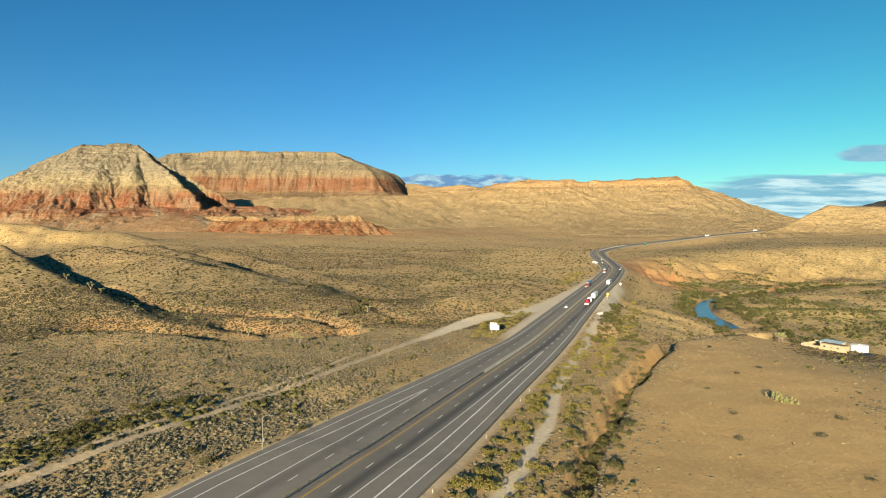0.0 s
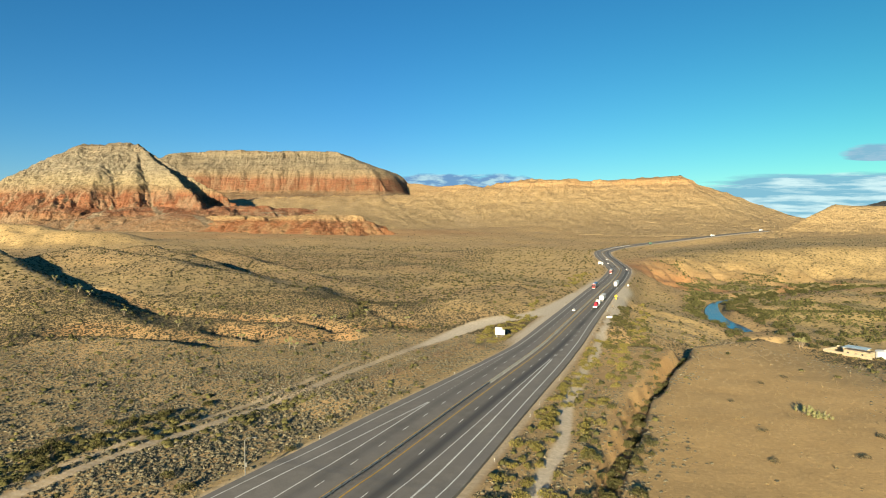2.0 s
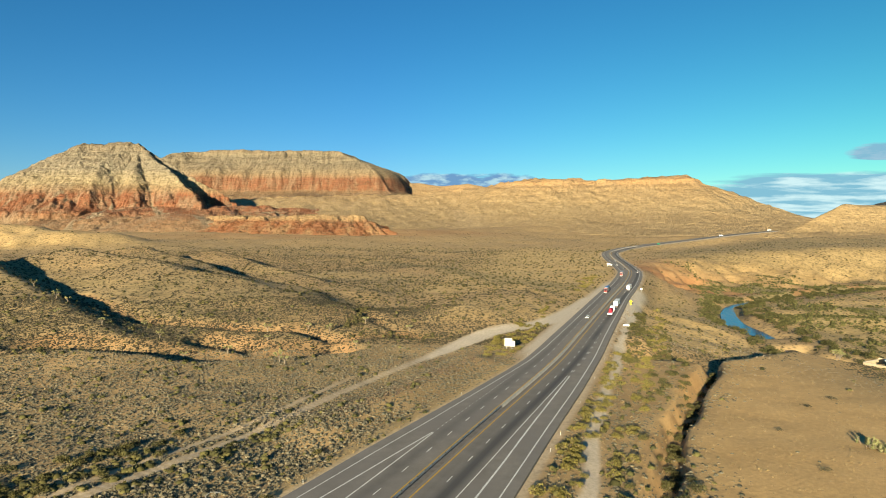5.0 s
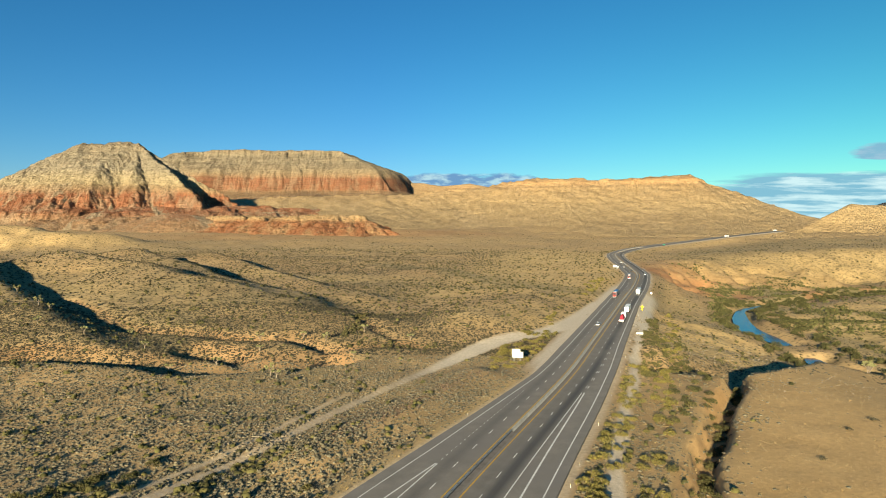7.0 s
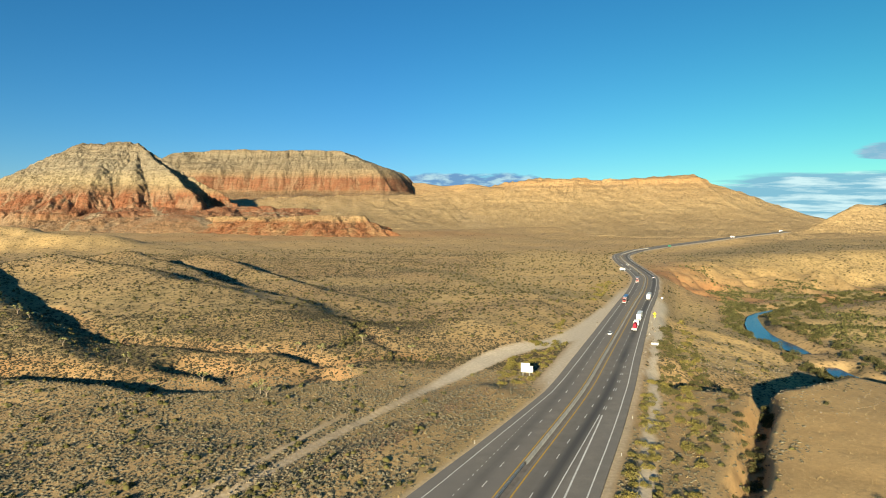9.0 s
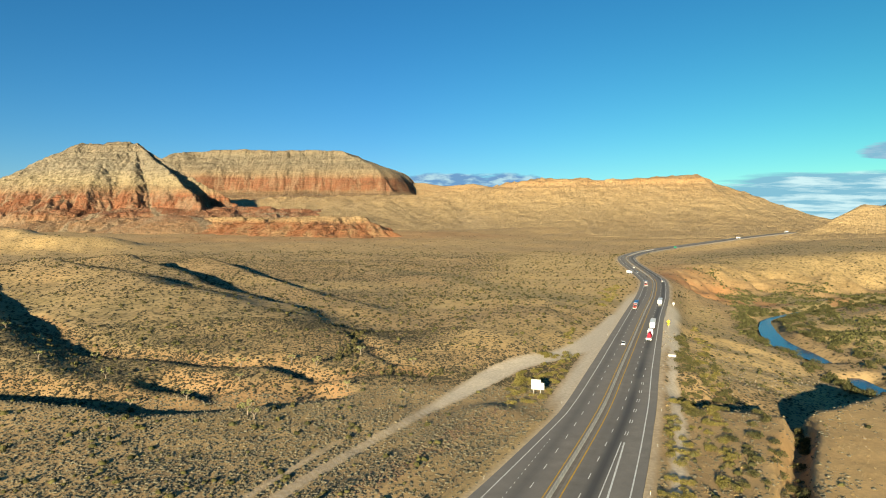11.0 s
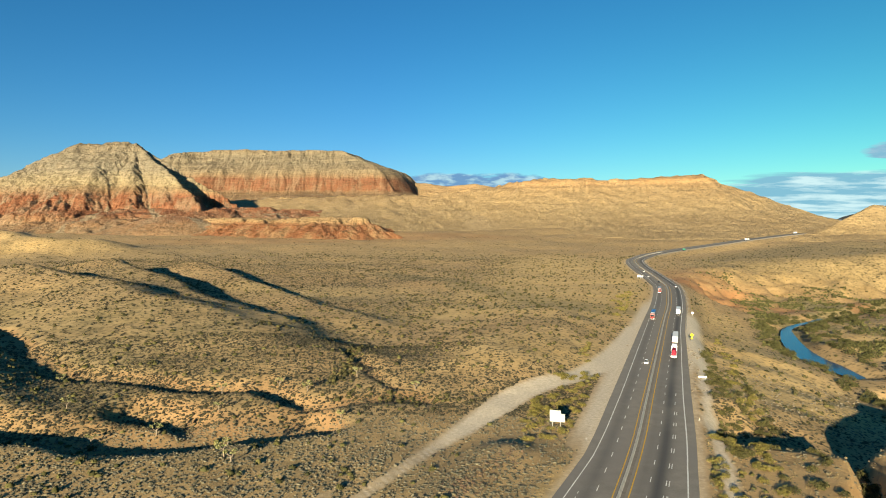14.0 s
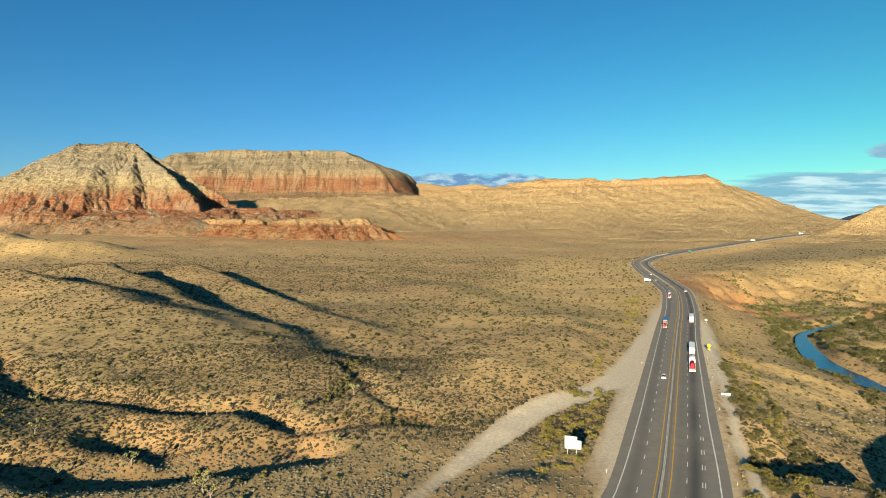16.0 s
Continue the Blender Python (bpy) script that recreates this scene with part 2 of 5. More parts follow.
def land(x, y, fine=True):
    """The height of the ground, and where it is red, yellow, green, gravel."""
    d_road, s_road = along(ROAD[::4], x, y)
    run = np.linspace(0, 1, len(ROAD))
    seg = np.r_[0, np.cumsum(np.hypot(*np.diff(ROAD[:, :2], axis=0).T))]
    z_road = np.interp(s_road * seg[-1], seg, ROAD[:, 2])
    y_road = np.interp(s_road * seg[-1], seg, ROAD[:, 1])
    h = np.interp(y, [-400, 300, 600, 1000, 1500, 2000, 2600, 3500, 4700], [2, -2, 0, 3, 7, 18, 36, 75, 140])
    h -= (h - 14) * smooth(700, 1300, x) * smooth(2200, 2900, y)
    h = h + 3.5 * fbm(x, y, 55, 3, 47) * smooth(690, 740, y) * smooth(1000, 850, y) * smooth(30, 80, d_road) + 2 * smooth(-60, -200, d_road) * smooth(700, 300, y) + 8 * smooth(-180, -700, d_road)
    h += fbm(x, y, 160, 3, 5) * 2.5 * smooth(20, 120, np.abs(d_road)) * smooth(150, 420, np.hypot(x - 100, y - 220) )
    h += spur(x, y, (-304, 688), (-98, 448), 22, 4, 18, 100)
    h += spur(x, y, (-300, 562), (-84, 402), 18, 4, 28, 90)
    h += spur(x, y, (-410, 552), (-148, 312), 22, 4, 15, 55)
    h += spur(x, y, (-262, 772), (-72, 512), 12, 3, 13, 55)
    h += spur(x, y, (-760, 1120), (-590, 1070), 36, 22, 80, 70)
    h += spur(x, y, (-34, 208), (8, 290), 2.4, 3.0, 8, 10)
    h += spur(x, y, (20, 400), (60, 520), 6.0, 6.0, 45, 22)
    # the river's floor and the ground that falls to it
    d_riv, s_riv = along(RIVER, x, y)
    a_riv = np.abs(d_riv)
    a_riv = a_riv + 26 * fbm(x, y, 110, 4, 37) * smooth(40, 90, a_riv) * smooth(640, 720, y)
    flat = 26 + 600 * smooth(0, 30, -d_riv) * smooth(300, 350, y)
    west = smooth(-6, 6, d_riv) * smooth(425, 470, y) * smooth(720, 660, y)
    flat = flat * (1 - west) + 11 * west
    bank = (60 + 85 * smooth(640, 760, y)) * (1 - west) + 104 * west
    rise = np.clip((a_riv - flat) / bank, 0, 1)
    h = -25.5 + (h + 25.5) * (smooth(0, 1, rise) * (1 - west) + rise * west)
    h -= 8 * np.abs(fbm(x, y, 46, 4, 48, 0.6)) * 4 * rise * (1 - rise) * smooth(640, 720, y) * smooth(1000, 900, y) * (d_road > 40)
    h += 9 * smooth(60, 200, d_road) * smooth(860, 1000, y)
    h = np.where(a_riv < 16, np.minimum(h, -25.5 - 4.5 * smooth(16, 6, a_riv) * np.maximum(smooth(468, 486, y), smooth(450, 438, y))), h)
    h += (3 * fbm(x, y, 70, 3, 77) + 0.03 * (x - 240)) * smooth(24, 70, -d_riv) * smooth(300, 350, y) * smooth(820, 740, y)
    h += spur(x, y, (262, 552), (330, 520), 4.5, 6.5, 14, 18)
    h -= 5 * smooth(120, 180, x) * smooth(200, 290, y) * smooth(420, 360, y)
    # washes
    d, s = along(WASH, x, y)
    d = d + 4 * fbm(x, y, 26, 4, 59)
    h = np.minimum(h, -9.5 - 17.5 * s + np.maximum(0, np.abs(d) - 4 - 8 * s) * np.where(d > 0, 1.7, 0.24))
    d_gorge, s = along(GORGE, x, y)
    d_gorge = d_gorge + 1.1 * fbm(x, y, 22, 3, 46)
    bed = -4.0 - 4.6 * s
    shelf = bed + np.maximum(0, -d_gorge - 2.4 - 0.7 * np.abs(fbm(x, y, 11, 3, 45))) * 1.9
    h = np.minimum(h, np.where(d_gorge > 0, bed + np.maximum(0, d_gorge - 1.2) * 3.0, shelf))
    dig = np.zeros_like(h)
    for line, deep, wide in ((GULLY_C, 3.0, 3.8), (GULLY_D, 6.6, 6.0), (GULLY_E, 5.4, 5.2), (GULLY_F, 1.7, 2.2)):
        d, s = along(line, x, y)
        d = d + 2.0 * fbm(x, y, 18, 2, 9)
        dig = np.maximum(dig, deep * smooth(0, 0.15, s) * smooth(1.0, 0.92, s) * (0.75 + 0.45 * fbm(x, y, 34, 2, 19)) * np.exp(-((np.abs(d) / np.where(d > 0, wide, 2.4 * wide)) ** 2.4)))
    h -= dig
    # the plain's rise to the cliffs
    h += 60 * smooth(2300, 3900, y) * smooth(300, -400, x)
    if fine:
        h += fbm(x, y, 26, 4, 3) * (0.5 - 0.3 * smooth(0, 6, d_gorge) * (y < 345)) * smooth(18, 60, np.abs(d_road)) + fbm(x, y, 300, 4, 12) * 6 * smooth(900, 1500, y)
    # the motorway's bed and its verges
    half = np.where(d_road < 0, half_left(y_road), half_right(y_road))
    sink = 0.4 + 0.0008 * np.maximum(0, y)
    h = z_road - sink + (h - z_road + sink) * smooth(0, 1, (np.abs(d_road) - half - 2) / (12 + 14 * smooth(500, 900, y)))
    # dirt tracks
    dt, st = along(TRACK, x, y)
    dr, sr = along(TRACK_RIGHT, x, y)
    wide = 1.7 + 3.8 * smooth(285, 345, y)
    ruts = 0.45 + 0.55 * np.maximum(np.exp(-(((np.abs(dt) - 1.1) / 0.55) ** 2)), smooth(285, 315, y))
    twin = 0.5 * smooth(1.6, 0.5, np.abs(dt + 6.5 + 1.5 * fbm(x, y, 40, 2, 18))) * smooth(285, 250, y)
    gravel = smooth(wide + 1.5, wide - 0.8, np.abs(dt)) * ruts * (0.72 + 0.28 * smooth(270, 310, y)) + twin + smooth(2.6, 1.2, np.abs(dr + fbm(x, y, 14, 2, 8))) * 0.9
    apron = smooth(half + 9, half + 4, np.abs(d_road)) * np.where(d_road < 0, smooth(285, 320, y), 0.0) * smooth(640, 560, y)
    apron += smooth(half + 11, half + 6, np.abs(d_road)) * np.where(d_road > 0, smooth(375, 410, y), 0.0) * smooth(560, 520, y)
    gravel = np.clip(gravel + apron + 0.6 * smooth(half + 3, half + 1.0, np.abs(d_road)), 0, 1)
    h -= 0.25 * gravel
    red = np.clip(0.7 * smooth(260, 90, np.hypot((x + 420) / 1.8, y - 1490)) + 0.85 * smooth(70, 15, np.hypot((x - 275) / 1.3, y - 758)) + 0.75 * smooth(130, 50, np.hypot((x - 420) / 2.6, y - 800))
                  + 0.8 * smooth(200, 60, np.hypot((x + 40) / 1.5, y - 1640)) + smooth(8, 6, -d_gorge + 2 * fbm(x, y, 12, 2, 44)) * smooth(2.0, 3.6, -d_gorge) * smooth(320, 280, y) * 0.9
                  + smooth(0.3, 1.4, dig) * 0.5, 0, 1)
    yellow = np.clip(0.8 * smooth(355, 400, y) * smooth(460, 430, y) * smooth(-105, -75, d_road) * smooth(-14, -24, d_road) + 0.8 * smooth(430, 560, y) * smooth(-210, -130, d_road) * smooth(-8, -20, d_road) * smooth(1200, 900, y) + smooth(9, 7, -d_gorge + 2 * fbm(x, y, 12, 2, 44)) * smooth(2.0, 3.6, -d_gorge) * smooth(325, 290, y) * 0.5 + 0.2 * smooth(130, 60, np.hypot((x - 500) / 1.8, (y - 840))) + 0.35 * smooth(160, 60, np.hypot((x + 640) / 1.5, y - 1000)) + 0.7 * smooth(70, 25, np.hypot((x + 110) / 1.6, y - 640)) + 0.3 * smooth(700, 1000, y) * smooth(2200, 1500, y) + 0.7 * smooth(half + 9, half + 4, np.abs(d_road)) * (d_road < 0) * smooth(300, 270, y) + 0.95 * smooth(8, 40, d_road) * smooth(330, 400, y) * smooth(690, 600, y), 0, 1)
    yellow = yellow * smooth(14, 50, a_riv)
    green = np.clip(smooth(0.5 - 0.3 * west, 0.12 - 0.08 * west, (a_riv - flat) / bank) * (0.45 + 0.55 * smooth(480, 560, y)), 0, 1) * smooth(-0.2, 0.3, fbm(x, y, 40, 3, 40) + 0.25)
    green = np.maximum(green, (0.06 + 0.22 * smooth(-0.4, 0.4, fbm(x, y, 30, 3, 49)) + 0.35 * smooth(270, 310, y) * smooth(520, 440, y) * smooth(0.9, 0.3, dig) * smooth(-60, -100, d_road)) * smooth(-12, -40, d_road) * np.maximum(smooth(400, 300, y), smooth(720, 600, y) * smooth(-110, -180, d_road)))
    b_band, _ = along(BAND, x, y)
    green = np.maximum(green, 0.6 * smooth(28, 10, np.abs(b_band + 9 * fbm(x, y, 40, 3, 135))))
    # scrub olive on the far right plain, with a cloud's shadow painted into it
    green = np.maximum(green, 0.45 * smooth(50, 90, d_road) * smooth(790, 860, y) * smooth(1500, 1250, y))
    edge, _ = along(WASH, x, y)
    field = smooth(0, 10, d_gorge) * smooth(2, 20, edge) * smooth(345, 320, y) * smooth(175, 130, x - 0.35 * (y - 200)) * (y > 60)
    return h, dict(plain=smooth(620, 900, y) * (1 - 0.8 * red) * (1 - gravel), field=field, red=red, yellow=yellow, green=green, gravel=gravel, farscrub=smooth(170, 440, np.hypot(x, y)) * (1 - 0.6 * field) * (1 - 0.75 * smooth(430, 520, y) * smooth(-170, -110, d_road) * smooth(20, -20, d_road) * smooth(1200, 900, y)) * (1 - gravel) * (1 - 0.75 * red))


def mesh_object(name, verts, faces, materials, attributes=None, shade_smooth=False):
    """One mesh from arrays: verts (n, 3), faces (m, 3 or 4)."""
    verts, faces = np.asarray(verts, np.float32), np.asarray(faces, np.int32)
    me = bpy.data.meshes.new(name)
    me.vertices.add(len(verts))
    me.vertices.foreach_set("co", verts.ravel())
    k = faces.shape[1]
    me.loops.add(faces.size)
    me.loops.foreach_set("vertex_index", faces.ravel())
    me.polygons.add(len(faces))
    me.polygons.foreach_set("loop_start", np.arange(0, faces.size, k, dtype=np.int32))
    me.polygons.foreach_set("use_smooth", np.full(len(faces), shade_smooth))
    for m in materials:
        me.materials.append(m)
    for key, values in (attributes or {}).items():
        me.attributes.new(key, "FLOAT", "POINT").data.foreach_set("value", np.asarray(values, np.float32).ravel())
    me.update(calc_edges=True)
    return new(name, me)


def grid_faces(rows, cols, wrap=False):
    i, j = np.meshgrid(np.arange(rows - 1), np.arange(cols if wrap else cols - 1), indexing="ij")
    a, b = i * cols + j, i * cols + (j + 1) % cols
    return np.stack([a, b, b + cols, a + cols], -1).reshape(-1, 4)


def make_ground():
    front = np.radians(np.linspace(-48, 50, 530))
    rest = np.radians(np.linspace(50, 312, 72))[1:-1]
    ang = np.r_[front, rest][::-1]
    r = np.r_[np.linspace(4, 97, 40), np.geomspace(100, 1000, 340), np.geomspace(1010, 5600, 120)]
    rr, aa = np.meshgrid(r, ang, indexing="ij")
    x, y = rr * np.sin(aa), rr * np.cos(aa) - 40
    h, masks = land(x, y)
    n = len(ang)
    verts = np.stack([x, y, h], -1).reshape(-1, 3)
    faces = grid_faces(len(r), n, wrap=True)
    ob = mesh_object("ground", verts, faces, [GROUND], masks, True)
    return tagged(ob, "dry tan desert ground with washes and gullies", "desert ground", kind="structure")


ground = make_ground()


# ---- far heights ----
def blur(z):
    p = np.pad(z, 1, mode="edge")
    return (p[:-2, 1:-1] + p[2:, 1:-1] + p[1:-1, :-2] + p[1:-1, 2:] + 4 * p[1:-1, 1:-1]) / 8


def erode(z, cell, rounds, drops, seed, keep=0.5):
    """Lets rain run down the slopes: it cuts gullies and lays debris fans. Gives the heights and the debris."""
    rng = np.random.default_rng(seed)
    z = z / cell
    start = z.copy()
    rows, cols = z.shape
    for _ in range(rounds):
        px, py = rng.uniform(1, cols - 2.01, drops), rng.uniform(1, rows - 2.01, drops)
        dx, dy = np.zeros(drops), np.zeros(drops)
        load, speed, water = np.zeros(drops), np.ones(drops), np.ones(drops)
        for _ in range(56):
            i, j = py.astype(int), px.astype(int)
            v, u = py - i, px - j
            k = i * cols + j
            flat = z.ravel()
            a, b, c, d = flat[k], flat[k + 1], flat[k + cols], flat[k + cols + 1]
            gx, gy = (b - a) * (1 - v) + (d - c) * v, (c - a) * (1 - u) + (d - b) * u
            here = a * (1 - u) * (1 - v) + b * u * (1 - v) + c * (1 - u) * v + d * u * v
            dx, dy = 0.25 * dx - 0.75 * gx, 0.25 * dy - 0.75 * gy
            n = np.hypot(dx, dy) + 1e-6
            dx, dy = dx / n, dy / n
            px, py = np.clip(px + dx, 1, cols - 2.01), np.clip(py + dy, 1, rows - 2.01)
            i2, j2 = py.astype(int), px.astype(int)
            v2, u2 = py - i2, px - j2
            k2 = i2 * cols + j2
            there = flat[k2] * (1 - u2) * (1 - v2) + flat[k2 + 1] * u2 * (1 - v2) + flat[k2 + cols] * (1 - u2) * v2 + flat[k2 + cols + 1] * u2 * v2
            drop = here - there
            room = np.maximum(drop, 0.004) * speed * water * 1.6
            over = load - room
            give = np.where(drop < 0, np.minimum(-drop, load), np.where(over > 0, 0.25 * over, -np.minimum(-over * 0.15, np.maximum(drop, 0) * 0.5)))
            load = load - give
            edge = (px < 2) | (py < 2) | (px > cols - 3.1) | (py > rows - 3.1)
            give = np.where(edge, 0, give)
            w = np.concatenate([give * (1 - u) * (1 - v), give * u * (1 - v), give * (1 - u) * v, give * u * v])
            more = np.bincount(np.concatenate([k, k + 1, k + cols, k + cols + 1]), w, z.size).reshape(z.shape)
            z = np.clip(z + np.clip(more, -0.12, 0.06), start - 5.0, start + 2.0)
            speed = np.sqrt(np.clip(speed * speed + drop * 1.2, 0.05, 9.0))
            water = water * 0.985
        z = 0.8 * z + 0.2 * blur(z)
    laid = blur(blur(np.clip((z - start) * 1.2, 0, 1)))
    return (start + (z - start) * keep) * cell, laid


def mountain(name, label, height_at, x0, x1, y0, y1, nx, ny, material, rounds=0, finish=None, keep=0.5):
    xs, ys = np.linspace(x0, x1, nx), np.linspace(y0, y1, ny)
    y, x = np.meshgrid(ys, xs, indexing="ij")
    z, laid = height_at(x, y), np.zeros_like(x)
    if rounds:
        z, laid = erode(z, xs[1] - xs[0], rounds, 14000, nx, keep)
    if finish:
        z = finish(x, y, z)
    ob = mesh_object(name, np.stack([x, y, z], -1).reshape(-1, 3), grid_faces(ny, nx), [material], {"laid": laid}, True)
    return tagged(ob, label, "mountain", kind="structure")


def terrace(z, steps):
    """Turns an even slope into cliffs and ledges: steps are (foot, top, share of the slope) of each cliff."""
    for foot, top, k in steps:
        mid, half = (foot + top) / 2, (top - foot) / 2
        z = z + k * half * np.tanh((z - mid) / (half * 0.5)) * np.exp(-(((z - mid) / (half * 2.5)) ** 4))
    return z


def ridges(x, y, lines, slope, width):
    """The highest of several ridge lines, each a list of (x, y, z), with straight flanks."""
    z = np.full(x.shape, -1e3)
    for line in lines:
        p = np.array(line, float)
        d, s = along(p, x, y)
        run = np.r_[0, np.cumsum(np.hypot(*np.diff(p[:, :2], axis=0).T))]
        top = np.interp(s, run / run[-1], p[:, 2])
        z = np.maximum(z, top - slope * np.sqrt(d * d + width * width) + slope * width)
    return z


def butte_height(x, y):
    u = x + 12 * fbm(x, y, 240, 4, 21, 0.45)
    v = y + 16 * fbm(x, y, 240, 4, 22, 0.45)
    z = ridges(u, v, (((-1540, 2560, 308), (-1470, 2560, 335), (-1400, 2560, 352), (-1330, 2555, 366), (-1270, 2555, 371), (-1235, 2545, 370), (-1205, 2545, 362)),), 1.0, 8)
    z = 365 - (365 - z) * np.interp(u + 0.25 * (v - 2550), [-1300, -1190], [0.62, 0.86])
    spurs = []
    for start, foot, low in ((-1430, (-1960, 2430), 0), (-1400, (-1640, 2040), 0), (-1330, (-1290, 1960), 0), (-1215, (-980, 2040), 20), (-1205, (-740, 2110), 64), (-1205, (-735, 2390), 90), (-1340, (-1200, 3250), 0)):
        line = [(start, 2550, 360)]
        for k in (0.25, 0.5, 0.75, 1.0):
            line.append((start + (foot[0] - start) * k, 2550 + (foot[1] - 2550) * k, low + (360 - low) * (1 - k) ** 1.06 + 10 * math.sin(math.pi * k)))
        end = (1.35 * foot[0] - 0.35 * start, 1.35 * foot[1] - 0.35 * 2550, -40)
        spurs.append(line + [end])
    z = np.maximum(z, ridges(u, v, spurs[:4] + spurs[6:], 0.70, 6))
    z = np.maximum(z, ridges(u, v, spurs[4:6], 0.95, 4))
    return z - 12 + 7 * fbm(x, y, 130, 5, 25, 0.6) * smooth(375, 330, z)


def butte_finish(x, y, z):
    # chutes that run down the faces, deepest in the red beds below
    chute = np.abs(fbm(x + 0.3 * y, y * 0.32, 46, 4, 24, 0.6))
    fine = np.abs(fbm(x + 0.2 * y, y * 0.4, 19, 3, 27, 0.65))
    z = z - (9 * smooth(190, 150, z) + 4 * smooth(345, 240, z)) * chute * smooth(10, 50, z) - 2.8 * fine * smooth(360, 300, z) * smooth(15, 60, z) + 2.0 * fbm(x, y, 24, 3, 26) - 5 * np.abs(fbm(x, y, 30, 4, 23, 0.65)) * smooth(20, 80, z) + 5
    z = terrace(z, ((60, 78, 0.5), (104, 140, 0.25), (200, 212, 0.4), (228, 235, 0.3), (252, 262, 0.35), (286, 294, 0.3), (326, 340, 0.35)))
    # a long apron of debris at the foot
    z = np.where(z < 40, 58 * np.exp((z - 40) / 130) - 18, z) - 4
    bench = ridges(x, y, (((-1050, 2200, 92), (-760, 2230, 80), (-560, 2200, 66), (-380, 2080, 46), (-260, 1950, 26)), ((-800, 2380, 104), (-560, 2480, 96), (-300, 2640, 78))), 0.2, 60) + 9 * fbm(x, y, 120, 6, 28, 0.6) - 5 * chute
    bench = terrace(bench, ((44, 50, 0.4), (66, 72, 0.5), (84, 90, 0.4)))
    # a rounded foothill before the face
    knoll = 78 * np.exp(-(((x + 800) / 230) ** 2 + ((y - 1900) / 150) ** 2)) - 8 + 3 * fbm(x, y, 60, 4, 30)
    return np.maximum(np.maximum(z, bench), knoll)


def mesa_height(x, y):
    u, v = x + 1060, y - 4420
    u2 = u + 45 * fbm(x, y, 420, 4, 51)
    v2 = v + 70 * np.abs(fbm(x, y * 0.6, 300, 4, 52)) + 18 * np.abs(fbm(x, y * 0.5, 90, 4, 55, 0.6))
    d = np.hypot(np.where(u2 > 0, np.maximum(u2 - 610, 0) * 1.5, np.maximum(-u2 - 700, 0)), np.maximum(np.abs(v2) - 130, 0))
    z = 512 + 12 * fbm(x, y, 350, 3, 53) - 0.80 * d
    z = np.minimum(z, 507 + 7 * fbm(x, y, 180, 3, 54) - 0.00008 * np.maximum(0, -u - 150) ** 2)
    # the east end falls away in one long flank, seen along its slope
    flank = np.interp(u + 0.12 * (-v - 130) + 60 * smooth(-150, -450, v) + 10 * fbm(x, y, 160, 4, 57), [230, 330, 466, 656, 790, 1000], [520, 498, 455, 362, 262, 60])
    return np.minimum(z, flank)


def mesa_finish(x, y, z):
    rib = np.abs(fbm(x, y * 0.35, 110, 5, 58, 0.6))
    z = z - 4 * rib * smooth(235, 260, z) * smooth(480, 380, z)
    z = terrace(z, ((232, 322, 0.7), (350, 358, 0.3), (384, 398, 0.3), (428, 440, 0.3), (470, 492, 0.5))) + 3 * fbm(x, y, 50, 3, 56)
    return np.where(z < 225, 225 - (225 - z) * 0.45, z)


def low_mesa_height(x, y):
    """A bench of red rock that runs out from the mountain's foot and ends in a nose."""
    wob = 30 * fbm(x, y, 150, 5, 31, 0.6)
    d, s = along(np.array([(-900, 2180), (-640, 1900), (-500, 1740), (-360, 1670), (-235, 1645)]), x, y)
    top = np.interp(s, [0, 0.4, 0.75, 0.9, 1.0], [40, 62, 58, 64, 62])
    z = top - 0.36 * np.maximum(0, d + wob - 25) - 0.30 * np.maximum(0, -d - 60)
    return np.minimum(z, top + 0.1 * wob - 0.62 * np.maximum(0, x + 228 + 0.55 * (y - 1640) * (y < 1640) + 0.8 * wob))


def low_mesa_finish(x, y, z):
    return terrace(z, ((52, 60, 0.9), (40, 45, 0.4), (26, 31, 0.3))) + 1.6 * fbm(x, y, 16, 3, 33)


def long_hill_height(x, y):
    crest = np.interp(x, [-1100, -900, -500, -103, 90, 230, 409, 600, 800, 930, 975, 1110, 1240, 1325, 1400], [140, 152, 156, 164, 185, 205, 222, 208, 220, 228, 204, 152, 95, 48, 8])
    yc = np.interp(x, [-900, -100, 409, 930, 1340], [3100, 2850, 2717, 2580, 2480])
    ribs = np.abs(fbm(x + 0.3 * y, y * 0.3, 190, 4, 61, 0.55))
    d = np.maximum(0, np.abs(y - yc) - 25)
    f = np.exp(-((d / np.interp(x, [-350, 50], [720, 430])) ** 1.35))
    return 8 + (crest - 8) * f - 15 * ribs * smooth(20, 200, d) * f


def long_hill_finish(x, y, z):
    yc = np.interp(x, [-900, -100, 409, 930, 1340], [3100, 2850, 2717, 2580, 2480])
    d = np.maximum(0, np.abs(y - yc) - 25)
    z = terrace(z, ((194, 208, 0.45), (172, 177, 0.25), (150, 155, 0.2), (124, 129, 0.2))) + 2.0 * fbm(x, y, 40, 3, 63) - 2 * np.abs(fbm(x + 0.2 * y, y * 0.5, 45, 3, 66)) * smooth(25, 90, z)
    z += 9 * np.maximum(0, fbm(x, y, 36, 3, 65) - 0.1) * smooth(60, 0, d)
    return z - 60 * smooth(1000, 1250, d) - 200 * smooth(-1050, -1400, x)


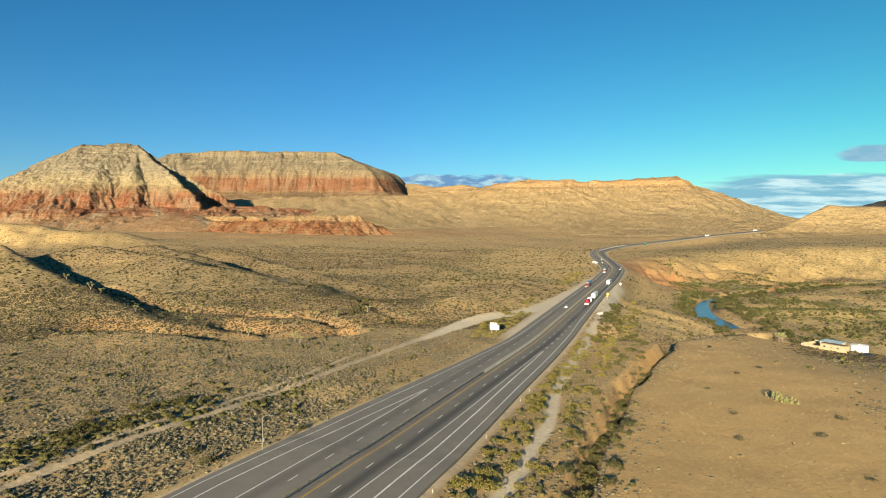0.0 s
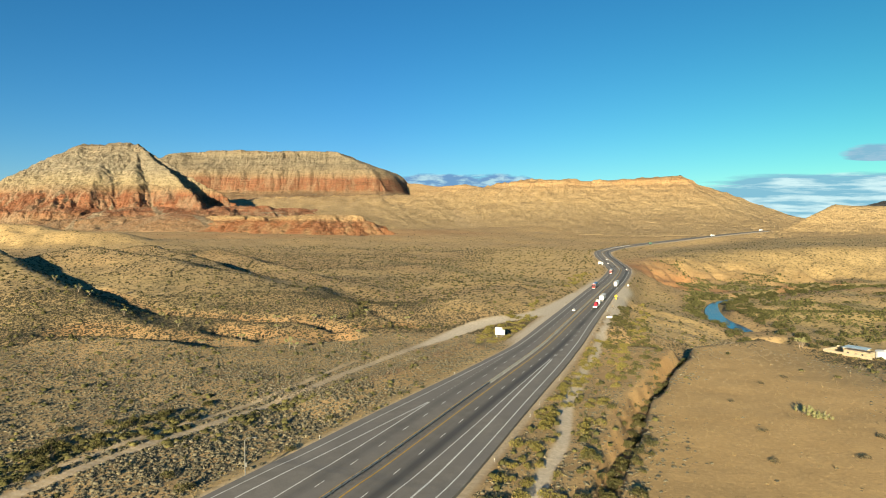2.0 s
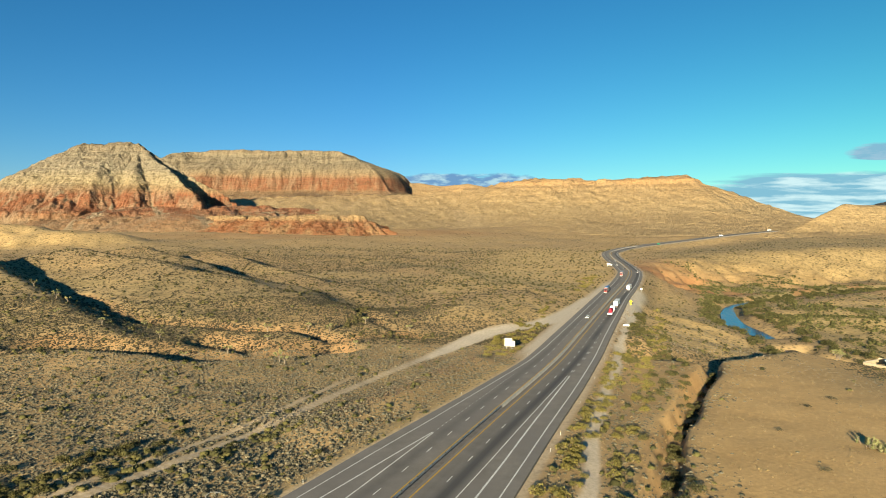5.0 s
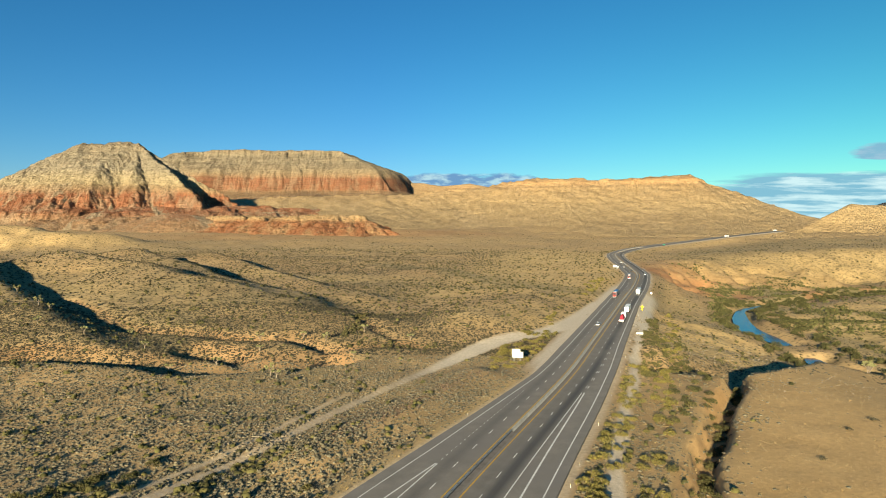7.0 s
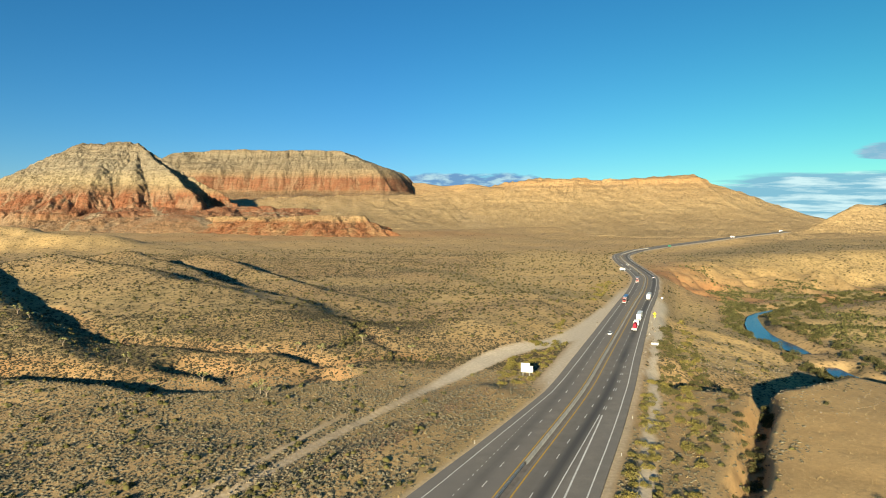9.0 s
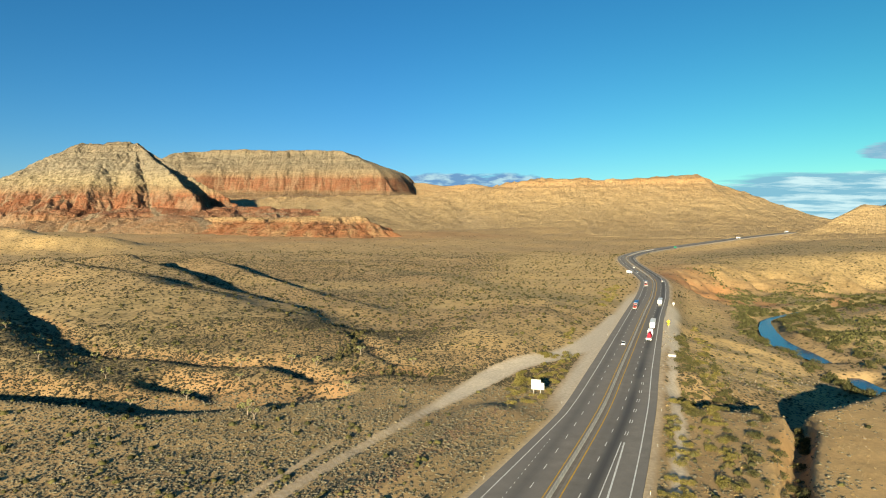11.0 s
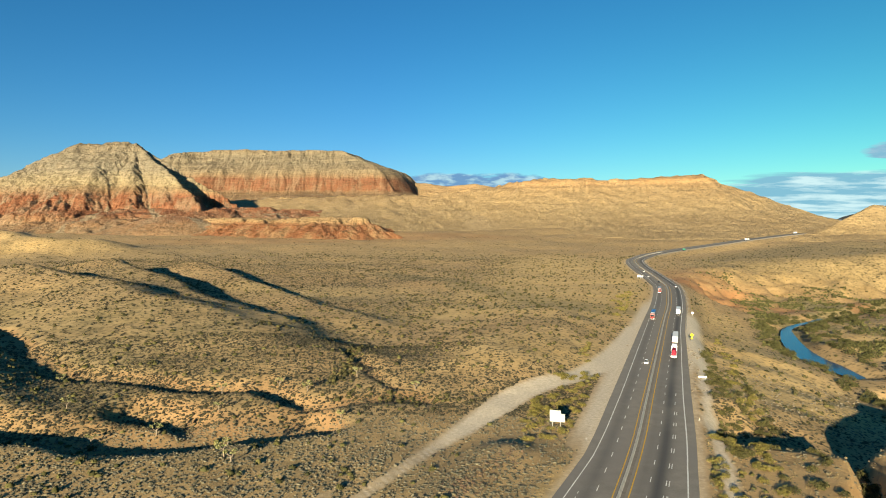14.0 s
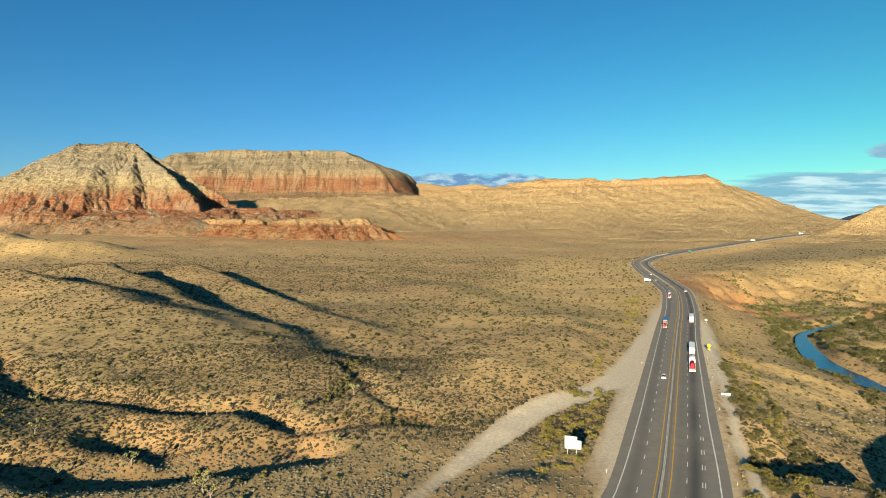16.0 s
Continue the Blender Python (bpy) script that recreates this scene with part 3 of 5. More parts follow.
def right_hill_height(x, y):
    d_road, _ = along(ROAD[::4], x, y)
    dome = np.interp(x, [950, 1100, 1250, 1500, 2200], [100, 100, 94, 88, 116])
    d = np.maximum(0, np.abs(y - 1880) - 40)
    z = 4 + (dome - 4) * np.exp(-((d / np.where(y < 1880, 135, 200)) ** 1.6)) + 4 * fbm(x, y, 120, 4, 71)
    cut = 22 + 1.1 * (d_road - 26)
    return np.minimum(z, cut) - 60 * smooth(240, 340, d)


def far_peak_height(x, y):
    return 360 - 0.33 * np.hypot(x - 3420, (y - 4100) * 1.2) + 30 * fbm(x, y, 400, 4, 81)


def far_ridge_height(x, y):
    return 300 - 0.35 * np.hypot(np.maximum(0, np.abs(x + 120) - 260) * 0.6, y - 4600) + 14 * fbm(x, y, 300, 4, 91)


GREY_ROCK = strata_material("banded_rock", ((0.0, (0.341, 0.214, 0.107)), (0.14, (0.340, 0.192, 0.095)), (0.22, (0.283, 0.113, 0.052)), (0.38, (0.271, 0.107, 0.050)), (0.44, (0.341, 0.215, 0.110)), (0.50, (0.384, 0.294, 0.160)),
                            (0.57, (0.378, 0.299, 0.174)), (0.65, (0.294, 0.243, 0.162)), (0.82, (0.277, 0.227, 0.150)), (0.92, (0.245, 0.194, 0.125)), (1.0, (0.192, 0.151, 0.098))), 370.0, 9.0, (0.324, 0.249, 0.154), 0.5, 0.55, 0.5, 0.9)
MESA_ROCK = strata_material("mesa_rock", ((0.0, (0.280, 0.190, 0.096)), (0.42, (0.270, 0.165, 0.082)), (0.46, (0.214, 0.092, 0.046)), (0.59, (0.221, 0.097, 0.049)), (0.63, (0.278, 0.177, 0.095)),
                            (0.68, (0.283, 0.211, 0.122)), (0.8, (0.250, 0.200, 0.128)), (0.92, (0.228, 0.184, 0.118)), (1.0, (0.270, 0.204, 0.122))), 512.0, 8.0, (0.270, 0.200, 0.122), 0.5, 0.5, 0.4, 0.9)
RED_ROCK = strata_material("red_rock", ((0.0, (0.388, 0.245, 0.114)), (0.2, (0.284, 0.137, 0.058)), (0.4, (0.270, 0.107, 0.043)), (0.7, (0.275, 0.116, 0.048)), (0.82, (0.376, 0.234, 0.109)), (1.0, (0.363, 0.252, 0.120))), 70.0, 3.0, (0.376, 0.245, 0.120), 0.3, 0.4, 0.6)
TAN_ROCK = strata_material("tan_rock", ((0.0, (0.370, 0.252, 0.116)), (0.4, (0.400, 0.278, 0.132)), (0.75, (0.425, 0.282, 0.130)), (0.9, (0.445, 0.262, 0.112)), (1.0, (0.400, 0.255, 0.120))), 228.0, 9.0, (0.440, 0.310, 0.158), 0.34, 0.45, 0.4, 0.6)
# the far mountain's shade is put into these near-black rock colours
SHADED_ROCK = strata_material("dark_far_rock", ((0.0, (0.05, 0.05, 0.05)), (0.5, (0.04, 0.042, 0.045)), (1.0, (0.06, 0.055, 0.05))), 360.0, 20.0, (0.06, 0.055, 0.05))

mountain("mountain", "steep grey and red banded desert mountain", butte_height, -2250, -180, 1650, 2800, 620, 345, GREY_ROCK, 7, butte_finish, 0.4)
mountain("mesa", "long flat-topped mesa with red cliffs", mesa_height, -2100, 0, 3700, 4620, 470, 190, MESA_ROCK, 4, mesa_finish, 0.12)
mountain("low_mesa", "low red rock bench below the mountain", low_mesa_height, -1000, -40, 1380, 2200, 270, 215, RED_ROCK, 6, low_mesa_finish)
mountain("hill", "long bare tan hill with faint rock ledges", long_hill_height, -1450, 1480, 1450, 3100, 430, 240, TAN_ROCK, 5, long_hill_finish, 0.3)
mountain("hill", "bare tan hill beside the road cut", right_hill_height, 780, 2300, 1520, 2240, 240, 110, TAN_ROCK)
mountain("far_mountain", "dark distant mountain", far_peak_height, 2500, 4500, 3500, 4600, 120, 80, SHADED_ROCK)
mountain("far_ridge", "low distant rocky ridge", far_ridge_height, -900, 700, 4300, 4800, 160, 40, TAN_ROCK)


# ---- motorway ----
def asphalt_material():
    m = Nodes("asphalt")
    p = m.position()
    fine, mid, big = m.noise(p, 3.0, 5, 0.7), m.noise(p, 0.25, 5), m.noise(p, 0.03, 4)
    c = m.ramp(mid, (0.3, (0.186, 0.166, 0.137)), (0.7, (0.244, 0.217, 0.180)))
    c = m.mix(0.4, c, m.ramp(fine, (0.3, (0.6, 0.6, 0.6)), (0.7, (1.2, 1.2, 1.2))), "MULTIPLY")
    c = m.mix(m.step(big, 0.45, 0.65), c, (0.192, 0.172, 0.148))
    # polished, oil-stained wheel lane
    c = m.mix(m.math("MULTIPLY", m.attribute("worn"), m.step(m.noise(p, 0.02, 3), 0.0, 0.45)), c, (0.075, 0.07, 0.064))
    return m.done(c, 0.82)


ASPHALT = asphalt_material()
WHITE_LINE = plain("white_line_paint", (0.72, 0.70, 0.64), 0.7, wear=0.15, scale=0.8)
YELLOW_LINE = plain("yellow_line_paint", (0.62, 0.36, 0.035), 0.7, wear=0.12, scale=0.8)
CONCRETE = plain("concrete", (0.50, 0.46, 0.39), 0.85, wear=0.15, scale=0.7)
MEDIAN = plain("median_paving", (0.19, 0.165, 0.14), 0.9, wear=0.15, scale=0.7)
GALVANISED = plain("galvanised_steel", (0.45, 0.46, 0.46), 0.45, 0.7, wear=0.15)
DARK_STEEL = plain("dark_steel", (0.10, 0.10, 0.10), 0.6, 0.4)

ROAD_RUN = np.r_[0, np.cumsum(np.hypot(*np.diff(ROAD[:, :2], axis=0).T))]
_t = np.gradient(ROAD[:, :2], axis=0)
ROAD_SIDE = np.stack([_t[:, 1], -_t[:, 0]], -1) / np.hypot(*_t.T)[:, None]


def on_road(run, off, lift=0.0):
    """The place off metres right of the median line, run metres along it."""
    run, off = np.broadcast_arrays(np.asarray(run, float), np.asarray(off, float))
    c = np.stack([np.interp(run, ROAD_RUN, ROAD[:, k]) for k in range(3)], -1)
    n = np.stack([np.interp(run, ROAD_RUN, ROAD_SIDE[:, k]) for k in range(2)], -1)
    c[..., :2] += n * off[..., None]
    c[..., 2] += lift
    return c


def run_at(y):
    return float(np.interp(y, ROAD[:, 1], ROAD_RUN))


def heading_at(y):
    """The road's heading in degrees, for rz of a thing that faces +y."""
    k = int(np.argmin(np.abs(ROAD[:, 1] - y)))
    n = ROAD_SIDE[k]
    return math.degrees(math.atan2(n[1], n[0]))


def strip(name, run, left, right, lift, material, thick=0.0, parent=None, cols=2, worn=None):
    """A strip of the road's length between two offsets, with a lip of some thickness."""
    run = np.asarray(run, float)
    l, r = np.broadcast_to(left, run.shape), np.broadcast_to(right, run.shape)
    rows = [on_road(run, l + (r - l) * k / (cols - 1), lift) for k in range(cols)]
    if thick:
        rows = [rows[0] - (0, 0, thick)] + rows + [rows[-1] - (0, 0, thick)]
    v = np.stack(rows, 1)
    ob = mesh_object(name, v.reshape(-1, 3), grid_faces(len(run), v.shape[1]), [material], {"worn": worn(run, v.shape[1])} if worn else None)
    if parent:
        ob.parent = parent
    return ob


def worn_lane(run, cols):
    y = np.interp(run, ROAD_RUN, ROAD[:, 1])
    off = np.linspace(0, 1, cols - 2)[None] * (half_left(y) + half_right(y))[:, None] - half_left(y)[:, None]
    w = np.exp(-(((off - 7.3) / 1.7) ** 2)) + 0.45 * np.exp(-(((off + 7.2) / 1.6) ** 2)) + 0.3 * np.exp(-(((off - 3.6) / 1.2) ** 2))
    return np.pad(w, ((0, 0), (1, 1)), mode="edge")


y_run = np.interp(ROAD_RUN, ROAD_RUN, ROAD[:, 1])
road = strip("road", ROAD_RUN, -half_left(y_run), half_right(y_run), 0.0, ASPHALT, 1.6, cols=40, worn=worn_lane)
tagged(road, "grey asphalt motorway with worn lanes and painted lines", "road", kind="structure")


def line(name, y0, y1, offset, material, wide=0.16):
    """A painted line from y0 to y1; offset is a number or (ys, offsets)."""
    a, b = run_at(y0), run_at(y1)
    run = np.r_[a, ROAD_RUN[(ROAD_RUN > a + 0.5) & (ROAD_RUN < b - 0.5)], b]
    ys = np.interp(run, ROAD_RUN, ROAD[:, 1])
    off = np.interp(ys, *offset) if isinstance(offset, tuple) else offset
    return strip(name, run, off - wide / 2, off + wide / 2, 0.03, material, parent=road)


line("yellow_line", -200, 1150, -1.6, YELLOW_LINE, 0.26)
line("yellow_line", -200, 1150, 1.75, YELLOW_LINE, 0.28)
line("edge_line", -150, 1150, ((118, 150, 180, 205, 235, 255, 284, 342), (-20.6, -18.2, -16.3, -14.3, -12.7, -11.6, -9.9, -9.2)), WHITE_LINE, 0.26)
line("edge_line", -150, 1150, ((117, 150, 185, 240, 284, 346, 385, 480), (18.6, 18.1, 17.1, 15.2, 13.3, 11.5, 10.8, 9.4)), WHITE_LINE, 0.32)
line("gore_line", 60, 196, -9.4, WHITE_LINE, 0.3)
line("gore_line", 60, 196, ((118, 147, 180, 196), (-16.6, -14.6, -11.5, -9.8)), WHITE_LINE, 0.34)
line("gore_line", 60, 266, ((117, 185, 266), (10.0, 9.9, 8.9)), WHITE_LINE, 0.26)
line("gore_line", 60, 266, ((117, 150, 185, 266), (14.4, 13.8, 12.9, 9.7)), WHITE_LINE, 0.42)


def slab(size, name, material):
    bm = bmesh.new()
    bmesh.ops.create_cube(bm, size=1.0, matrix=Matrix.Diagonal((*size, 1)))
    me = bpy.data.meshes.new(name)
    bm.to_mesh(me)
    bm.free()
    me.materials.append(material)
    return me


DASH = slab((0.2, 3.4, 0.02), "lane_dash", WHITE_LINE)
DOT = slab((0.16, 0.9, 0.02), "lane_dot", WHITE_LINE)


def dash(mesh, run, off):
    ob = new(mesh.name, mesh)
    x, y, z = on_road(run, off, 0.022)
    ob.matrix_basis = pose(x, y, z, 0, 0, heading_at(y))
    ob.parent = road
    return ob


DASH_Y = {-5.4: ((0, 2, 7, 9, 15, 20), (124.5, 148.8, 209.0, 231.5, 297.4, 350.0)), 5.4: ((0, 2, 8, 15, 21), (123.5, 147.8, 219.0, 295.9, 359.3))}
dash_end = {}
for side, (ks, ys) in DASH_Y.items():
    for k in range(60):
        dash_end[side] = run_at(np.interp(k, ks, ys)) + 11.5 * max(0, k - ks[-1])
        dash(DASH, dash_end[side], side)
for k in range(8):
    dash(DASH, run_at(273) + 11.6 * k, 9.0)
    if k < 6:
        dash(DASH, run_at(273) + 11.6 * k, 9.65)
for k in range(24):
    dash(DOT, run_at(199) + 2.9 * k, -9.5 + 0.016 * k)

far_dashes = []
for side in (-5.4, 5.4):
    for run in np.arange(dash_end[side] + 11.5, run_at(1150), 11.5):
        a = on_road([run, run + 3.4], side - 0.09, 0.02)
        b = on_road([run, run + 3.4], side + 0.09, 0.02)
        far_dashes.append((a[0], b[0], b[1], a[1]))
ob = mesh_object("lane_dashes", np.array(far_dashes).reshape(-1, 3), np.arange(len(far_dashes) * 4).reshape(-1, 4), [WHITE_LINE])
ob.parent = road
tagged(ob, kind="stuff")

# the median: a concrete strip, a barrier wall, and a post-and-rail stretch behind it
run = np.arange(run_at(-150), run_at(1200), 6.0)
strip("median", run, -0.9, 0.9, 0.03, MEDIAN, 0.04, parent=road)


def wall_along(name, run, profile, off, material, parent=None):
    """A wall whose profile, (offset, height) pairs, runs along the road."""
    v = np.stack([on_road(run, off + o, h) for o, h in profile], 1)
    ob = mesh_object(name, v.reshape(-1, 3), grid_faces(len(run), len(profile)), [material])
    if parent:
        ob.parent = parent
    return ob


barrier = wall_along("median_barrier", np.arange(run_at(222), run_at(1150), 6.0),
                     ((-0.42, 0.02), (-0.40, 0.1), (-0.22, 0.34), (-0.12, 0.95), (0.12, 0.95), (0.22, 0.34), (0.40, 0.1), (0.42, 0.02)), -0.35, CONCRETE)
tagged(barrier, "pale concrete barrier wall along the road's median", "road barrier")


def guardrail(label, y0, y1, off, post_gap, double=False):
    rail = tagged(new("guardrail"), label, "guardrail")
    run = np.arange(run_at(y0), run_at(y1), post_gap)
    prof = ((0.06, 0.42), (0.0, 0.47), (0.06, 0.52), (0.06, 0.57), (0.0, 0.62), (0.06, 0.68), (0.08, 0.68), (0.08, 0.42))
    wall_along("rail_beam", run, [(o + 0.08, h + 0.12) for o, h in prof], off, GALVANISED, rail)
    if double:
        wall_along("rail_beam", run, [(-o - 0.08, h + 0.12) for o, h in prof], off, GALVANISED, rail)
    post = slab((0.16, 0.2, 0.9), "post", DARK_STEEL)
    for r in run[:-1]:
        p = new("post", post)
        x, y, z = on_road(r, off, 0.45)
        p.matrix_basis = pose(x, y, z, 0, 0, heading_at(y))
        p.parent = rail
    return rail


guardrail("galvanised guardrail on dark posts in the median", 95, 222, -0.35, 3.8, True)
guardrail("galvanised guardrail along the road's outer bend", 482, 790, 12.4, 7.6)


# ---- shrubs and bushes ----
def scrub_material(name, dark, light):
    m = Nodes(name)
    c = m.ramp(m.random(True), (0.0, dark), (1.0, light))
    tone = m.ramp(m.attribute("tone"), (0.0, (0.65, 0.68, 0.7)), (1.0, (1.3, 1.25, 1.1)))
    m.bsdf.inputs["Specular IOR Level"].default_value = 0.1
    return m.done(m.mix(1.0, c, tone, "MULTIPLY"), 0.9)


SAGE = scrub_material("grey_scrub", (0.088, 0.076, 0.050), (0.168, 0.146, 0.102))
OLIVE = scrub_material("olive_scrub", (0.05, 0.047, 0.018), (0.108, 0.097, 0.037))
GOLD = scrub_material("golden_scrub", (0.085, 0.075, 0.022), (0.23, 0.19, 0.054))
FAR_SAGE = scrub_material("far_grey_scrub", (0.06, 0.05, 0.03), (0.118, 0.098, 0.058))
CREOSOTE = scrub_material("dark_olive_scrub", (0.04, 0.036, 0.015), (0.09, 0.078, 0.032))
GREEN_SCRUB = scrub_material("green_scrub", (0.06, 0.055, 0.021), (0.115, 0.102, 0.039))
LEAF = scrub_material("river_leaves", (0.042, 0.043, 0.017), (0.105, 0.098, 0.038))
STRAW = scrub_material("dry_grass", (0.15, 0.105, 0.045), (0.30, 0.22, 0.105))
WOOD = plain("grey_wood", (0.22, 0.17, 0.12), 0.9)
RNG = np.random.default_rng(11)


def tufts(at, size, tall, n, blade=0.42):
    """n loose leaf-clump triangles for each plant, within a dome of the given radius and height."""
    k = len(at)
    a = RNG.uniform(0, 2 * math.pi, (k, n))
    up = RNG.uniform(0.05, 1.0, (k, n))
    r = np.sqrt(np.clip(1 - up**2, 0, 1)) * RNG.uniform(0.55, 1.0, (k, n)) + 0.05
    c = np.stack([np.cos(a) * r * size[:, None], np.sin(a) * r * size[:, None], up * tall[:, None] * 0.85], -1) + at[:, None]
    off = RNG.normal(0, 1, (k, n, 3, 3))
    off /= np.linalg.norm(off, axis=-1, keepdims=True)
    off *= (blade * np.minimum(size, tall))[:, None, None, None] * RNG.uniform(0.7, 1.3, (k, n, 1, 1))
    v = c[:, :, None] + off
    v[..., 2] = np.maximum(v[..., 2], at[:, None, None, 2] - 0.1)
    tone = np.repeat(RNG.uniform(0, 1, k), n * 3)
    return v.reshape(-1, 3), np.arange(k * n * 3).reshape(-1, 3), tone


def domes(at, size, tall, sides, rings):
    """Rounded low shrubs, uneven and flat-shaded: rings of corners round a top."""
    k = len(at)
    turn = RNG.uniform(0, 2 * math.pi, (k, 1))
    a = turn + np.arange(sides)[None] * 2 * math.pi / sides
    levels = ((1.0, -0.05),) if rings == 1 else ((0.95, -0.05), (0.72, 0.62))
    v = []
    for wide, up in levels:
        r = size[:, None] * wide * RNG.uniform(0.62, 1.25, (k, sides))
        z = tall[:, None] * (up + RNG.uniform(-0.16, 0.16, (k, sides)) * (up > 0))
        v.append(np.stack([np.cos(a) * r, np.sin(a) * r, z], -1))
    top = np.stack([RNG.uniform(-0.3, 0.3, k) * size, RNG.uniform(-0.3, 0.3, k) * size, tall * RNG.uniform(0.8, 1.05, k)], -1)
    v = np.concatenate(v + [top[:, None]], 1) + at[:, None]
    f = []
    for i in range(sides):
        j = (i + 1) % sides
        if rings == 2:
            f += [(i, j, sides + j), (i, sides + j, sides + i)]
        low = (rings - 1) * sides
        f.append((low + i, low + j, rings * sides))
    n = rings * sides + 1
    faces = np.array(f)[None] + n * np.arange(k)[:, None, None]
    return v.reshape(-1, 3), faces.reshape(-1, 3), np.repeat(RNG.uniform(0, 1, k), n)


def scatter(name, label, material, x, y, keep, size, tall, n, blade=0.42, dome=None):
    """Plants at the places x, y that pass keep(masks, x, y, d_road)."""
    h, masks = land(x, y)
    d, _ = along(ROAD[::4], x, y)
    half = np.where(d < 0, half_left(y), half_right(y))
    ok = (np.abs(d) > half + 2.5) & (masks["gravel"] < 0.2) & (RNG.uniform(0, 1, x.shape) < keep(masks, x, y, d)) & (h > WATER_Z + 1.2)
    at = np.stack([x, y, h - 0.05], -1)[ok]
    k = len(at)
    s = RNG.uniform(*size, k) * RNG.choice([0.7, 1.0, 1.35], k)
    high = s * RNG.uniform(*tall, k)
    v, f, tone = tufts(at, s, high, n, blade) if n else (np.zeros((0, 3)), np.zeros((0, 3), int), np.zeros(0))
    if dome:
        dv, df, dt = domes(at, s * (0.85 if n else 1.0), high * (0.85 if n else 1.0), *dome)
        v, f, tone = np.vstack([v, dv]), np.vstack([f, df + len(v)]), np.r_[tone, dt]
    ob = mesh_object(name, v, f, [material], {"tone": tone}, True)
    return tagged(ob, label, "desert scrub", kind="stuff")


def sector(count, r0, r1, a0, a1, power=1.0):
    """Places strewn over a sector seen from the start, denser inwards with power below 2."""
    u = RNG.uniform(0, 1, count)
    r = (r0**power + u * (r1**power - r0**power)) ** (1 / power)
    a = np.radians(RNG.uniform(a0, a1, count))
    return r * np.sin(a), r * np.cos(a) - 10


def in_field(x, y):
    """The bare field right of the gorge."""
    d, s = along(GORGE, x, y)
    edge, _ = along(WASH, x, y)
    return smooth(0, 16, d + 6 * fbm(x, y, 20, 2, 57)) * smooth(2, 26, edge + 8 * fbm(x, y, 20, 2, 58)) * (y < 340) * smooth(150, 120, x - 0.35 * (y - 200))


def keep_sage(m, x, y, d):
    patch = smooth(-0.35, 0.35, fbm(x, y, 55, 3, 101))
    k = np.where(d < 0, 0.6 + 0.4 * patch, (0.25 + 0.4 * patch) * (1 + 0.7 * smooth(345, 310, y)) * (1 - 0.6 * smooth(320, 360, y) * (x < 250)))
    return k * (1 - 0.992 * in_field(x, y)) * (1 - 0.97 * m["yellow"]) * (1 - 0.6 * m["green"]) * (1 - 0.8 * smooth(-0.1, 0.3, fbm(x, y, 120, 3, 111) + smooth(430, 520, y) * smooth(-170, -110, d) - 0.55))


def keep_olive(m, x, y, d):
    patch = smooth(0.0, 0.6, fbm(x, y, 70, 3, 131))
    near_road = smooth(60, 20, np.abs(d)) * (d > 0) * smooth(460, 380, y)
    b, _ = along(BAND, x, y)
    near_road = 0.4 * near_road + 0.9 * smooth(38, 14, np.abs(b + 9 * fbm(x, y, 40, 3, 135)))
    return np.clip(np.where(d > 0, 0.05, 0.05) + np.where(d > 0, 0.2, 0.32) * patch + near_road + 0.5 * m["green"], 0, 1) * (1 - 0.985 * in_field(x, y))


def keep_creosote(m, x, y, d):
    """Dark round bushes, well apart, above all on the bare pale slopes."""
    bare = smooth(400, 470, y) * smooth(-230, -150, d) * (d < 0)
    return np.clip(0.22 + 0.6 * bare + 0.35 * (d > 0) * m["yellow"] + 0.5 * smooth(0.1, 0.5, fbm(x, y, 90, 3, 133)), 0, 1) * (1 - 0.97 * in_field(x, y)) * (1 - 0.6 * m["red"])


x, y = sector(52000, 100, 235, -42, 40, 1.8)
scatter("grey_scrub", "fine grey-green low desert scrub on dry ground", SAGE, x, y, keep_sage, (0.3, 0.62), (0.42, 0.62), 5, 0.52, (5, 2))
x, y = sector(15000, 100, 235, -42, 0, 1.8)
scatter("grey_scrub", "larger grey-green sagebrush between the dirt track and the road", SAGE, x, y,
        lambda m, x, y, d: smooth(-72, -60, d) * (d < -half_left(y) - 8) * (0.35 + 0.5 * smooth(-0.3, 0.4, fbm(x, y, 18, 3, 145))), (0.45, 0.8), (0.6, 0.85), 9, 0.42, (5, 2))
x, y = sector(62000, 235, 335, -42, 40, 1.8)
scatter("grey_scrub", "grey-green low desert scrub on the slopes", SAGE, x, y, keep_sage, (0.34, 0.68), (0.4, 0.62), 2, 0.6, (4, 2))
x, y = sector(92000, 335, 440, -42, 40, 1.8)
scatter("grey_scrub", "grey-green low desert scrub on the hillsides", FAR_SAGE, x, y, keep_sage, (0.36, 0.72), (0.5, 0.8), 0, 0, (5, 1))
x, y = sector(124000, 420, 1050, -42, 42, 1.4)
scatter("grey_scrub", "grey-green low desert scrub on far slopes", FAR_SAGE, x, y, keep_sage, (0.55, 0.95), (0.5, 0.8), 0, 0, (4, 1))
x, y = sector(11000, 105, 440, -42, 42, 1.5)
scatter("olive_scrub", "olive desert bushes on dry ground", OLIVE, x, y, keep_olive, (0.6, 1.15), (0.7, 1.0), 9, 0.4, (5, 2))
x, y = sector(15000, 380, 1150, -42, 42, 1.6)
scatter("olive_scrub", "dark round creosote bushes on far slopes", CREOSOTE, x, y, keep_creosote, (0.8, 1.3), (0.7, 1.0), 3, 0.55, (5, 2))
x, y = sector(20000, 440, 1700, -42, 42, 1.4)
